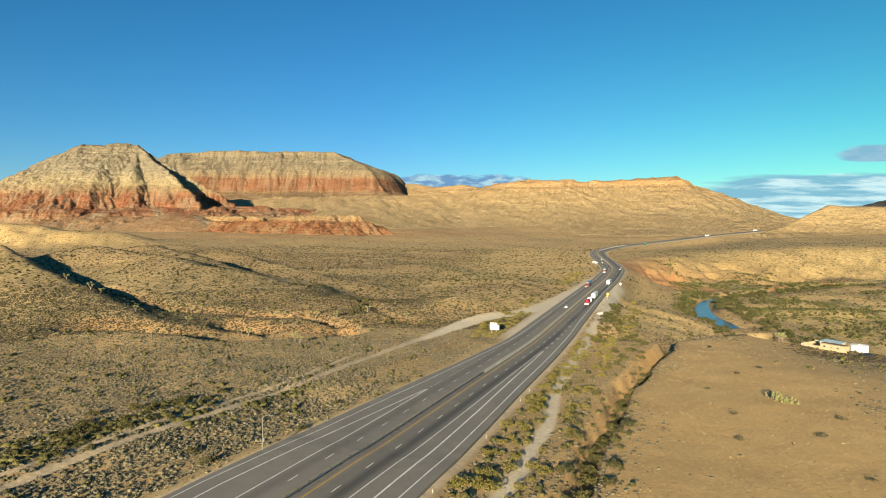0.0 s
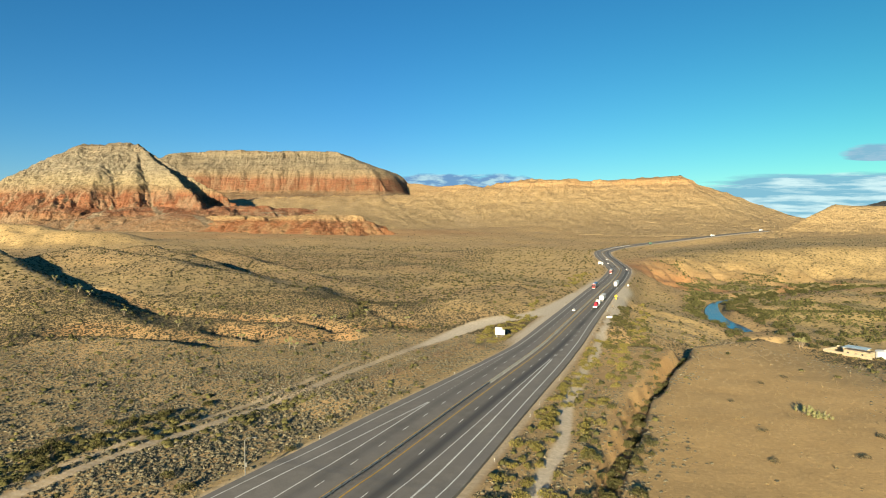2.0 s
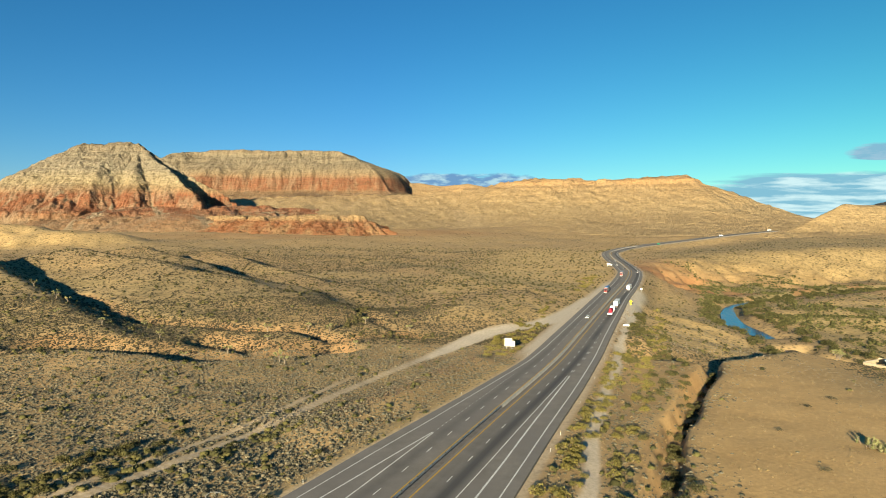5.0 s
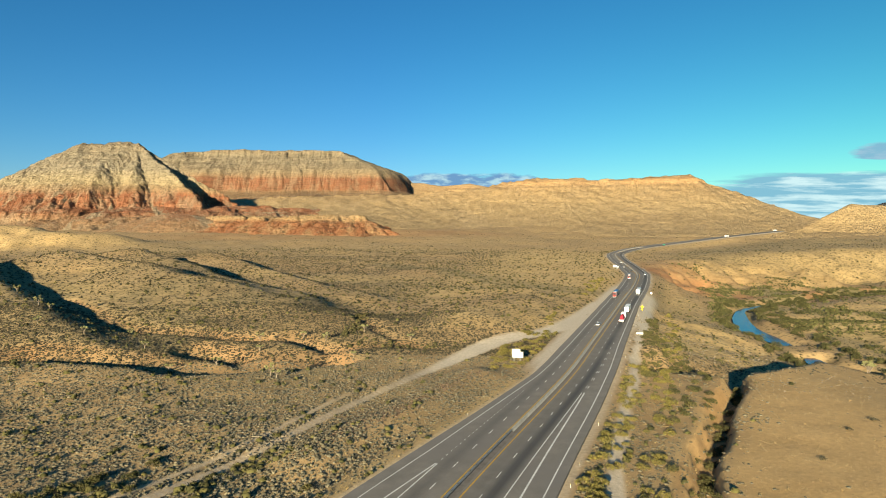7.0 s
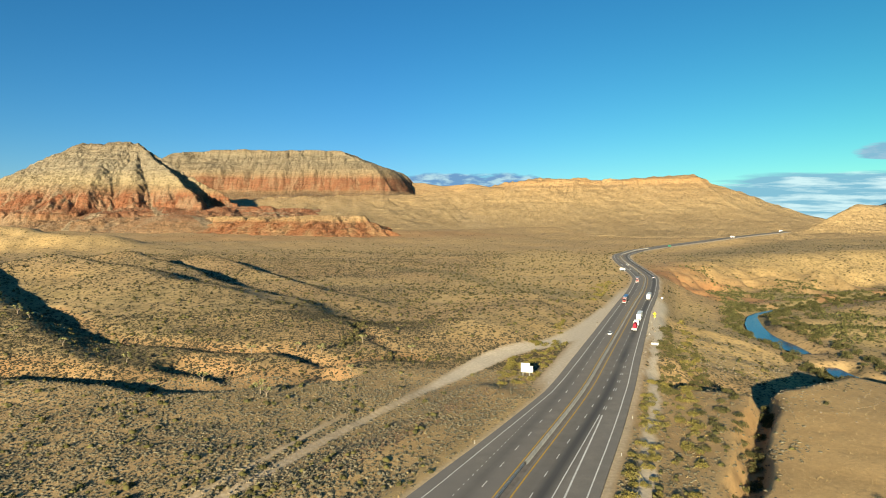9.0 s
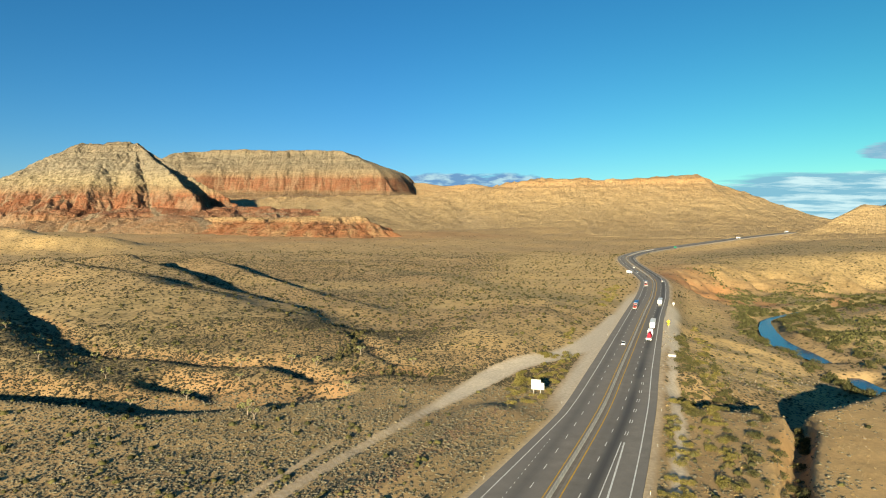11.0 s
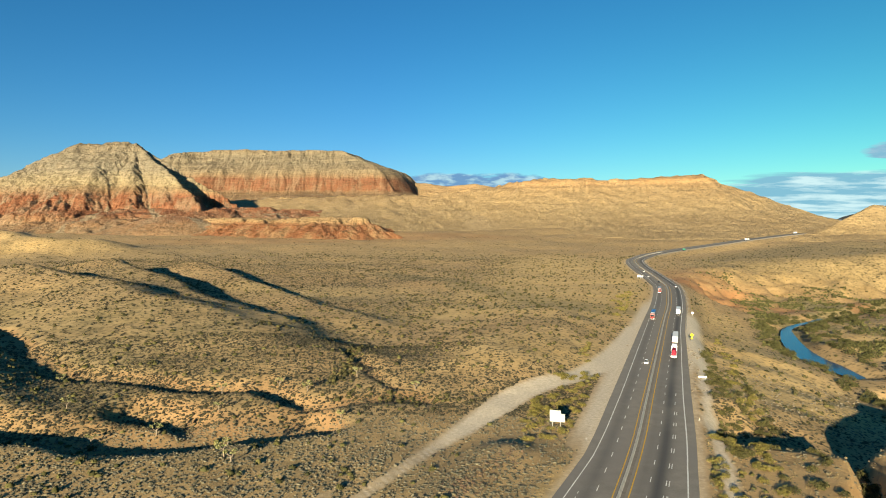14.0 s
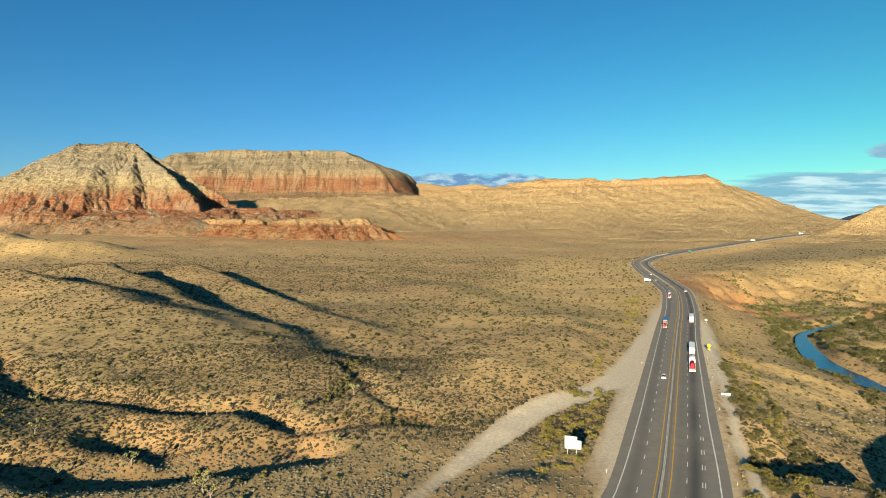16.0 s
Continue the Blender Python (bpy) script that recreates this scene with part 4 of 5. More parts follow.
scatter("olive_scrub", "olive desert bushes on far slopes", CREOSOTE, x, y, lambda m, x, y, d: np.clip(0.15 + keep_olive(m, x, y, d), 0, 1), (0.8, 1.4), (0.7, 1.0), 0, 0, (5, 1))
x, y = sector(34000, 105, 330, -42, 40, 1.5)
scatter("dry_grass", "straw-coloured dry grass tussocks", STRAW, x, y,
        lambda m, x, y, d: np.clip(0.12 + 1.5 * smooth(10, 7, np.abs(d) - half_left(y)) * (d < 0) + 0.75 * smooth(12, 16, d) * smooth(62, 40, d) * (1 - in_field(x, y)) + 0.1 * in_field(x, y), 0, 1), (0.2, 0.45), (0.8, 1.3), 6)
x, y = RNG.uniform(20, 200, 26000), RNG.uniform(100, 345, 26000)
scatter("dry_grass", "thin golden grass over the bare field", STRAW, x, y, lambda m, x, y, d: in_field(x, y) * (0.35 + 0.5 * smooth(-0.3, 0.4, fbm(x, y * 2.5, 22, 3, 141))), (0.12, 0.26), (0.6, 1.0), 3)
u = RNG.uniform(0, 1, 620)
x, y = -112 + 66 * u + RNG.normal(0, 6, 620), 137 + 72 * u + RNG.normal(0, 5, 620)
scatter("green_scrub", "soft olive-green creosote thicket beside the dirt track", GREEN_SCRUB, x, y, lambda m, x, y, d: 0.9 * smooth(-0.1, 0.35, fbm(x, y, 16, 3, 143)), (0.8, 1.5), (0.5, 0.75), 20, 0.32, (6, 2))
x, y = -20 + RNG.normal(0, 14, 130), 342 + RNG.normal(0, 3.5, 130)
scatter("green_scrub", "dark olive bushes along the gully beds", CREOSOTE, np.r_[x, -50 + RNG.normal(0, 3, 160)], np.r_[y, RNG.uniform(350, 412, 160)], lambda m, x, y, d: 0.6 + 0 * x, (0.6, 1.2), (0.7, 1.1), 10, 0.36, (6, 2))
x, y = RNG.uniform(150, 520, 42000), RNG.uniform(400, 860, 42000)
scatter("river_thicket", "dense green thicket on the river flats", LEAF, x, y,
        lambda m, x, y, d: m["green"] * smooth(-0.15, 0.35, fbm(x, y, 45, 3, 151) + 0.12) * 0.9, (0.7, 1.6), (0.8, 1.2), 12, 0.42, (5, 2))


def height_at(x, y):
    h, _ = land(np.array([float(x)]), np.array([float(y)]))
    return float(h[0])


def part(name, verts, faces, material, parent, label="", tone=None):
    ob = mesh_object(name, verts, faces, [material], {"tone": tone} if tone is not None else None)
    ob.parent = parent
    return tagged(ob, label) if label else ob


def stems(n, length, thick, lean):
    """Bare stems that fan out from one root."""
    v, f = [], []
    for k in range(n):
        a, l = RNG.uniform(0, 2 * math.pi), length * RNG.uniform(0.7, 1.0)
        tip = np.array([math.cos(a) * lean, math.sin(a) * lean, 1.0])
        tip *= l / np.linalg.norm(tip)
        for t, w in ((0.0, thick), (1.0, thick * 0.4)):
            for c in range(3):
                b = a + c * 2.1
                v.append(tip * t + (math.cos(b) * w, math.sin(b) * w, 0))
        i = k * 6
        f += [(i + c, i + (c + 1) % 3, i + 3 + (c + 1) % 3, i + 3 + c) for c in range(3)]
    return np.array(v), np.array(f)


def make_bush(name, label, category, material, radius, tall, n, group):
    bush = tagged(new(name), label, category, group)
    v, f = stems(7, tall * 0.8, 0.05, 0.6)
    part("stem", v, f, WOOD, bush)
    # a few lobes make the outline uneven
    lobes = 6
    a = RNG.uniform(0, 2 * math.pi, lobes)
    at = np.stack([np.cos(a) * radius * 0.5, np.sin(a) * radius * 0.5, RNG.uniform(0, 0.3, lobes) * tall], -1)
    v, f, tone = tufts(at, np.full(lobes, radius * 0.6), RNG.uniform(0.5, 0.8, lobes) * tall, n, 0.2)
    part("leaves", v, f, material, bush, tone=tone)
    return bush


def plant(kinds, places, low=0.8, high=1.25):
    for k, (x, y) in enumerate(places):
        s = RNG.uniform(low, high)
        m = pose(x, y, height_at(x, y) - 0.08, 0, 0, RNG.uniform(0, 360)) @ Matrix.Scale(s, 4)
        src = kinds[k % len(kinds)]
        ob = src if k < len(kinds) else copy_thing(src, m)
        ob.matrix_basis = m


def beside(y0, y1, off0, off1, n):
    ys = RNG.uniform(y0, y1, n)
    off = RNG.uniform(off0, off1, n)
    return [tuple(on_road(run_at(v), (half_right(v) if off0 > 0 else -half_left(v)) + o)[:2]) for v, o in zip(ys, off)]


golden = [make_bush("golden_bush", "golden green rabbitbrush beside the road", "bush", GOLD, 1.5, 1.5, 75, "roadside bushes") for _ in range(4)]
plant(golden, beside(112, 320, 3.5, 11, 96) + beside(112, 330, 14, 20, 60) + beside(292, 372, -24, -8, 70) + beside(520, 650, -27, -13, 44) + beside(330, 520, 16, 24, 36) + beside(390, 430, -22, -14, 8), 0.7, 1.3)
olive = [make_bush("bush", "olive green desert bush on dry ground", "bush", OLIVE, 1.7, 1.6, 75, "desert bushes") for _ in range(3)]
gx = RNG.uniform(0, 1, 84)
gorge_side = [(GORGE[int(g * (len(GORGE) - 1))][0] + RNG.uniform(-2.8, 0.8), GORGE[int(g * (len(GORGE) - 1))][1] + RNG.uniform(-3, 3)) for g in gx]
plant(olive, gorge_side + beside(300, 450, 6.5, 13, 84) + beside(330, 430, 14, 27, 40) + [(-103 + 30 * u + RNG.normal(0, 5), 150 + 54 * u + RNG.normal(0, 4)) for u in np.linspace(0, 1, 34)] + beside(150, 330, 20, 34, 60) + [(-91, 148), (-93, 169), (-86, 152), (-53, 142), (-32, 191), (-97, 208), (-80, 176), (-70, 190), (-60, 150), (-36, 160)], 0.6, 1.35)
dry = [make_bush("dry_bush", "dry grey-brown bush in the bare field", "bush", FAR_SAGE, 1.6, 1.1, 60, "field bushes") for _ in range(2)]
plant(dry, [(70, 236), (74, 241), (66, 246), (78, 252), (108, 232), (84, 182), (98, 162), (112, 176), (120, 240), (88, 210), (128, 150), (76, 160), (92, 134)], 0.6, 1.2)
willow = [make_bush("willow", "dense green riverside willow thicket", "tree", LEAF, 3.6, 4.2, 95, "riverside willows") for _ in range(3)]
banks = []
for k, (x, y) in enumerate(RIVER):
    if 400 < y < 800 and x < 520:
        banks += [(x - 14 + RNG.uniform(-3, 2), y + RNG.uniform(-6, 6)), (x + 16 + RNG.uniform(-2, 8), y + RNG.uniform(-6, 6)), (x + 22 + RNG.uniform(-2, 10), y + RNG.uniform(-8, 8)), (x + 34 + RNG.uniform(-6, 20), y + RNG.uniform(-8, 8)), (x - 19 + RNG.uniform(-5, 2), y + RNG.uniform(-6, 6))]
plant(willow, banks, 0.6, 1.2)


# ---- the river ----
def water_material():
    m = Nodes("river_water")
    p = m.position()
    n = m.noise(m.scaled(p, 0.8, 0.25, 1.0), 1.2, 4, 0.6)
    m.bump(n, 0.35, 0.25)
    m.bsdf.inputs["Specular IOR Level"].default_value = 0.4
    return m.done((0.012, 0.035, 0.085), 0.12)


t = np.gradient(RIVER, axis=0)
n = np.stack([t[:, 1], -t[:, 0]], -1) / np.hypot(*t.T)[:, None]
wide = np.interp(RIVER[:, 1], [430, 440, 448, 470, 480, 510, 600, 640, 680], [6.0, 4.0, 0.3, 0.3, 4.0, 8.5, 6.0, 3.5, 2.0])[:, None]
seen = RIVER[:, 1] < 700
v = np.stack([np.column_stack([RIVER + n * wide * o, np.full(len(RIVER), WATER_Z)])[seen] for o in (-1, -0.35, 0.35, 1)], 1)
river = mesh_object("water", v.reshape(-1, 3), grid_faces(len(v), 4), [water_material()], None, True)
tagged(river, "blue river water between thickets", "river", kind="structure")


# ---- building blocks of small things ----
def blank(name, label, category, group="", m=None):
    ob = tagged(new(name), label, category, group)
    if m is not None:
        ob.matrix_basis = m
    return ob


def piece(name, material, parent, build, label="", bevel=0.0):
    """One part: build(bm) fills the mesh."""
    bm = bmesh.new()
    build(bm)
    if bevel:
        bmesh.ops.bevel(bm, geom=bm.edges[:], offset=bevel, segments=1, affect="EDGES")
    me = bpy.data.meshes.new(name)
    bm.to_mesh(me)
    bm.free()
    me.materials.append(material)
    ob = new(name, me)
    ob.parent = parent
    return tagged(ob, label) if label else ob


def box(bm, x, y, z, sx, sy, sz, turn=None):
    m = Matrix.Translation((x, y, z)) @ (turn or Matrix()) @ Matrix.Diagonal((sx, sy, sz, 1))
    return bmesh.ops.create_cube(bm, size=1.0, matrix=m)["verts"]


def tube(bm, a, b, r0, r1, sides=8):
    a, b = Vector(a), Vector(b)
    m = Matrix.Translation((a + b) / 2) @ (b - a).to_track_quat("Z", "Y").to_matrix().to_4x4()
    bmesh.ops.create_cone(bm, cap_ends=True, segments=sides, radius1=r0, radius2=r1, depth=(b - a).length, matrix=m)


SIGN_BACK = plain("unpainted_sign_sheet", (0.42, 0.42, 0.39), 0.5, 0.1, 0.06)
SIGN_WHITE = plain("white_sign_sheet", (0.70, 0.69, 0.64), 0.5, 0.0, 0.05)
SIGN_YELLOW = plain("yellow_sign_sheet", (0.7, 0.52, 0.02), 0.5, 0.0, 0.05)
SIGN_GREEN = plain("green_sign_sheet", (0.02, 0.19, 0.10), 0.5, 0.0, 0.05)
BLACK_PAINT = plain("black_paint", (0.03, 0.03, 0.03), 0.6)


# ---- signs, lamps and posts by the road ----
def sign_on_posts(name, label, x, y, rz, panels, material, posts, foot=None):
    """panels: (x, z, width, height); posts: x of each."""
    z = height_at(x, y) if foot is None else foot
    ob = blank(name, label, "road sign", m=pose(x, y, z, 0, 0, rz))
    for px, pz, w, h in panels:
        panel = piece("panel", material, ob, lambda bm: box(bm, px, 0, pz, w, 0.06, h), bevel=0.015)
        for k in (-0.28, 0.28):
            piece("stiffener", GALVANISED, panel, lambda bm: box(bm, px, -0.07, pz + k * h, w * 0.96, 0.05, 0.08))
    top = max(pz + 0.3 * h for _, pz, _, h in panels)
    for px in posts:
        piece("post", GALVANISED, ob, lambda bm: box(bm, px, 0.1, top / 2 - 0.2, 0.14, 0.14, top + 0.4))
    return ob


sign_on_posts("service_sign", "large blank pale back of a road sign on two posts", 25.6, 315.5, -16,
              ((-0.4, 3.4, 3.4, 3.6), (1.9, 2.9, 1.2, 2.5)), SIGN_BACK, (-1.3, 1.2))
sign_on_posts("guide_sign", "large pale back of a far road sign", 187, 786, -12, ((0, 3.2, 4.0, 2.4), (3.2, 2.8, 1.8, 1.6)), SIGN_BACK, (-1.4, 1.4, 3.2))
sign_on_posts("guide_sign", "green guide sign beside the far bend", 372, 1172, -50, ((0, 3.4, 5.0, 2.4),), SIGN_GREEN, (-1.6, 1.6))
sign_on_posts("marker_board", "low white board sign beside the road", 92.5, 373, -10, ((0, 0.9, 3.2, 0.8),), SIGN_WHITE, (-1.1, 1.1))


def curve_sign(x, y, rz):
    """A yellow diamond over a small yellow plate."""
    ob = blank("warning_sign", "bright yellow diamond warning sign with speed plate", "road sign", m=pose(x, y, height_at(x, y), 0, 0, rz))
    diamond = piece("diamond", SIGN_YELLOW, ob, lambda bm: box(bm, 0, 0, 3.3, 1.6, 0.05, 1.6, pose(0, 0, 0, 0, 45, 0)), bevel=0.015)
    piece("border", BLACK_PAINT, diamond, lambda bm: [box(bm, 0.55 * a, -0.032, 3.3 + 0.55 * b, 1.35, 0.012, 0.05, pose(0, 0, 0, 0, 45 * a * b, 0)) for a in (-1, 1) for b in (-1, 1)])
    piece("plate", SIGN_YELLOW, ob, lambda bm: box(bm, 0, 0, 1.6, 1.1, 0.05, 0.9), bevel=0.015)
    piece("post", GALVANISED, ob, lambda bm: box(bm, 0, 0.1, 1.6, 0.12, 0.12, 3.7))
    return ob


curve_sign(116.8, 450, -6)


def marker_post(m):
    ob = blank("marker_post", "thin white roadside marker post", "marker post", "roadside marker posts", m)
    piece("post", SIGN_WHITE, ob, lambda bm: box(bm, 0, 0, 0.4, 0.07, 0.03, 1.0), bevel=0.01)
    piece("reflector", SIGN_YELLOW, ob, lambda bm: box(bm, 0, -0.03, 0.85, 0.07, 0.02, 0.14))
    return ob


first = None
for y, off in ((130, 1.6), (162, 1.5), (196, 1.6), (208, 1.6), (238, 1.5), (268, 1.6), (299, 1.5), (325, 1.6), (360, 1.5), (404, 1.6), (440, 1.5)):
    px, py, _ = on_road(run_at(y), half_right(y) + off)
    m = pose(px, py, height_at(px, py), 0, 0, heading_at(y))
    if first is None:
        first = marker_post(m)
    else:
        copy_thing(first, m)
for y in (160, 232, 296, 420, 505):
    px, py, _ = on_road(run_at(y), -half_left(y) - 1.6)
    copy_thing(first, pose(px, py, height_at(px, py), 0, 0, heading_at(y) + 180))
sign_on_posts("small_sign", "small white plate near the guardrail", *on_road(run_at(548), half_right(548) + 4)[:2], -20, ((0, 1.7, 1.4, 1.2),), SIGN_WHITE, (0,))


GREY_POLE = plain("weathered_steel_pole", (0.16, 0.155, 0.14), 0.7, 0.2)


def street_lamp(x, y, rz, tall):
    ob = blank("street_lamp", "tall galvanised street lamp with a curved arm", "street lamp", m=pose(x, y, height_at(x, y), 0, 0, rz))
    piece("base", CONCRETE, ob, lambda bm: tube(bm, (0, 0, -0.2), (0, 0, 0.5), 0.35, 0.33, 10))
    piece("pole", GREY_POLE, ob, lambda bm: tube(bm, (0, 0, 0.4), (0, 0, tall), 0.14, 0.09, 10))

    def arm(bm):
        pts = [(tall * 0.2 * u, 0, tall + 0.5 * math.sin(u * 2.2) ) for u in (0, 0.2, 0.4, 0.6, 0.8, 1.0)]
        for a, b in zip(pts, pts[1:]):
            tube(bm, a, b, 0.06, 0.055, 6)

    piece("arm", GREY_POLE, ob, arm)
    piece("luminaire", GREY_POLE, ob, lambda bm: box(bm, tall * 0.2 + 0.3, 0, tall + 0.38, 0.9, 0.34, 0.16), bevel=0.05)
    piece("plate", GREY_POLE, ob, lambda bm: box(bm, 0.12, -0.12, tall * 0.36, 0.5, 0.05, 0.9), "small grey plate on the pole")
    return ob


street_lamp(-41.0, 143.0, 12, 8.0)


# ---- vehicles ----
RUBBER = plain("tyre_rubber", (0.03, 0.03, 0.03), 0.85)
CHROME = plain("bright_metal", (0.6, 0.6, 0.6), 0.25, 0.9)
GLASS = plain("dark_vehicle_glass", (0.02, 0.025, 0.03), 0.08)
LAMP_RED = plain("red_lamp_lens", (0.5, 0.02, 0.015), 0.3)
PAINTS = dict(white=plain("white_paint", (0.78, 0.77, 0.73), 0.35, 0, 0.05), red=plain("red_paint", (0.20, 0.015, 0.012), 0.35, 0, 0.08), grey=plain("grey_paint", (0.25, 0.26, 0.27), 0.35, 0.2, 0.08),
              blue=plain("blue_paint", (0.03, 0.16, 0.40), 0.4, 0, 0.08), black=plain("dark_paint", (0.02, 0.022, 0.028), 0.3, 0, 0.08), silver=plain("silver_paint", (0.5, 0.5, 0.5), 0.3, 0.4, 0.05))
TARP = plain("red_tarpaulin", (0.27, 0.008, 0.025), 0.7, 0, 0.12, 1.5)


def wheel(parent, x, y, r, w):
    tyre = piece("tyre", RUBBER, parent, lambda bm: tube(bm, (x - w / 2, y, r), (x + w / 2, y, r), r, r, 14), bevel=0.0)
    side = 1 if x > 0 else -1
    piece("rim", CHROME, tyre, lambda bm: tube(bm, (x + side * (w / 2 - 0.05), y, r), (x + side * (w / 2 + 0.015), y, r), r * 0.55, r * 0.5, 10))


def tractor(parent, y, paint):
    """A semi tractor whose rear axle stands at y; it faces +y."""
    piece("chassis", BLACK_PAINT, parent, lambda bm: box(bm, 0, y + 2.6, 0.85, 1.1, 7.4, 0.35))

    def cab(bm):
        vs = box(bm, 0, y + 3.6, 2.35, 2.45, 2.9, 2.9)
        for v in vs:
            if v.co.z > 3 and v.co.y > y + 4:
                v.co.y -= 0.45
        box(bm, 0, y + 5.75, 1.55, 2.0, 1.7, 1.35)

    body = piece("cab", paint, parent, cab, bevel=0.12)
    piece("windscreen", GLASS, body, lambda bm: box(bm, 0, y + 4.88, 2.75, 2.1, 0.08, 0.9, pose(0, 0, 0, 14, 0, 0)))
    for s in (-1, 1):
        piece("side_window", GLASS, body, lambda bm: box(bm, s * 1.225, y + 4.0, 2.75, 0.04, 1.1, 0.8))
        piece("exhaust_stack", CHROME, parent, lambda bm: tube(bm, (s * 1.1, y + 2.0, 1.2), (s * 1.1, y + 2.0, 4.2), 0.09, 0.09, 8))
        piece("fuel_tank", CHROME, parent, lambda bm: tube(bm, (s * 1.0, y + 2.0, 0.8), (s * 1.0, y + 3.6, 0.8), 0.33, 0.33, 10))
        piece("headlight", CHROME, parent, lambda bm: box(bm, s * 0.8, y + 6.62, 1.25, 0.3, 0.06, 0.22))
        for wy in (y - 0.65, y + 0.65):
            wheel(parent, s * 0.95, wy, 0.52, 0.6)
        wheel(parent, s * 1.05, y + 5.3, 0.52, 0.32)
    piece("bumper", CHROME, parent, lambda bm: box(bm, 0, y + 6.7, 0.7, 2.4, 0.2, 0.4), bevel=0.04)


def box_truck(name, label, m, paint, load, roof=None):
    """A tractor with a box trailer; rear bumper at y 0."""
    ob = blank(name, label, "truck", "trucks on the road", m)
    trailer = piece("trailer_box", load, ob, lambda bm: box(bm, 0, 7.2, 2.65, 2.58, 14.4, 2.85), bevel=0.05)
    if roof:
        piece("roof_sheet", roof, trailer, lambda bm: box(bm, 0, 7.2, 4.09, 2.5, 14.3, 0.04))
    for s in (-1, 1):
        piece("rear_door", load, trailer, lambda bm: box(bm, s * 0.63, -0.02, 2.65, 1.2, 0.05, 2.7), bevel=0.01)
        piece("tail_light", LAMP_RED, ob, lambda bm: box(bm, s * 1.05, -0.03, 1.08, 0.3, 0.06, 0.14))
        for wy in (1.6, 2.9):
            wheel(ob, s * 0.95, wy, 0.52, 0.6)
    piece("frame", BLACK_PAINT, ob, lambda bm: box(bm, 0, 6.5, 1.0, 1.2, 12.6, 0.3))
    piece("underride_bar", CHROME, ob, lambda bm: box(bm, 0, 0.1, 0.55, 2.3, 0.12, 0.14))
    tractor(ob, 13.2, paint)
    return ob


def flatbed_truck(m):
    ob = blank("flatbed_truck", "flatbed semi truck with a red tarpaulin load and white cab", "truck", "trucks on the road", m)
    bed = piece("flatbed", PAINTS["white"], ob, lambda bm: box(bm, 0, 7.0, 1.32, 2.58, 14.0, 0.28), bevel=0.03)
    piece("headboard", PAINTS["white"], bed, lambda bm: box(bm, 0, 13.9, 2.4, 2.5, 0.12, 1.9))
    piece("rear_panel", PAINTS["white"], bed, lambda bm: box(bm, 0, -0.02, 1.2, 2.56, 0.06, 0.7))

    def load(bm):
        for y, l, h, w in ((4.6, 4.2, 2.3, 2.2), (8.9, 3.9, 2.0, 2.3)):
            for v in box(bm, 0, y, 1.46 + h / 2, w, l, h):
                if v.co.z > 2.2:
                    v.co.x *= 0.55
                    v.co.y = y + (v.co.y - y) * 0.85

    piece("tarpaulin", TARP, bed, load, "red tarpaulin over the load", bevel=0.15)
    for s in (-1, 1):
        piece("tail_light", LAMP_RED, ob, lambda bm: box(bm, s * 1.05, -0.05, 1.05, 0.3, 0.06, 0.14))
        for wy in (1.4, 2.7):
            wheel(ob, s * 0.95, wy, 0.52, 0.6)
    tractor(ob, 13.0, PAINTS["white"])
    return ob


def car(label, m, paint, tall=1.5, long=4.7):
    ob = blank("car", label, "car", "cars on the road", m)

    def body(bm):
        box(bm, 0, long / 2, 0.62, 1.82, long, 0.62)

    shell = piece("body", paint, ob, body, bevel=0.12)

    def cabin(bm):
        for v in box(bm, 0, long * 0.46, 0.9 + (tall - 0.9) / 2, 1.7, long * 0.62, tall - 0.9):
            if v.co.z > 1.0:
                v.co.x *= 0.8
                v.co.y = long * 0.44 + (v.co.y - long * 0.44) * 0.66

    cab = piece("greenhouse", GLASS, ob, cabin, bevel=0.06)
    piece("roof", paint, cab, lambda bm: box(bm, 0, long * 0.44, tall + 0.01, 1.3, long * 0.38, 0.05), bevel=0.02)
    for s in (-1, 1):
        piece("tail_light", LAMP_RED, shell, lambda bm: box(bm, s * 0.72, -0.01, 0.78, 0.3, 0.05, 0.16))
        piece("headlight", CHROME, shell, lambda bm: box(bm, s * 0.68, long + 0.01, 0.7, 0.34, 0.05, 0.16))
        for wy in (0.85, long - 0.9):
            wheel(ob, s * 0.82, wy, 0.33, 0.22)
    return ob


def lane(y, off, back=False):
    x, py, z = on_road(run_at(y), off, 0.0)
    return pose(x, py, z, 0, 0, heading_at(y) + (180 if back else 0))


flatbed_truck(lane(405, 7.2))
box_truck("box_truck", "semi truck with a pale box trailer", lane(438, 7.2), PAINTS["white"], PAINTS["white"])
box_truck("box_truck", "semi truck with a white box trailer on the far lane", lane(532, 7.2), PAINTS["silver"], PAINTS["white"])
box_truck("box_truck", "dark red semi truck with a blue roofed trailer", lane(528, -7.2, True), PAINTS["red"], PAINTS["grey"], PAINTS["blue"])
box_truck("box_truck", "dark semi truck with a grey trailer on the bend", lane(670, -7.2, True), PAINTS["red"], PAINTS["grey"])
car("small white car on the near carriageway", lane(396, -3.6, True), PAINTS["white"])
car("white van far along the road", lane(700, 7.2), PAINTS["white"], 2.1, 5.4)
car("small dark car far along the road", lane(745, -3.6, True), PAINTS["black"])
car("silver car far along the road", lane(800, -7.2, True), PAINTS["silver"])
car("white pickup far along the road", lane(860, -3.6, True), PAINTS["white"], 1.8, 5.4)
box_truck("box_truck", "white semi truck on the distant climb", lane(1440, 7.2), PAINTS["white"], PAINTS["white"])
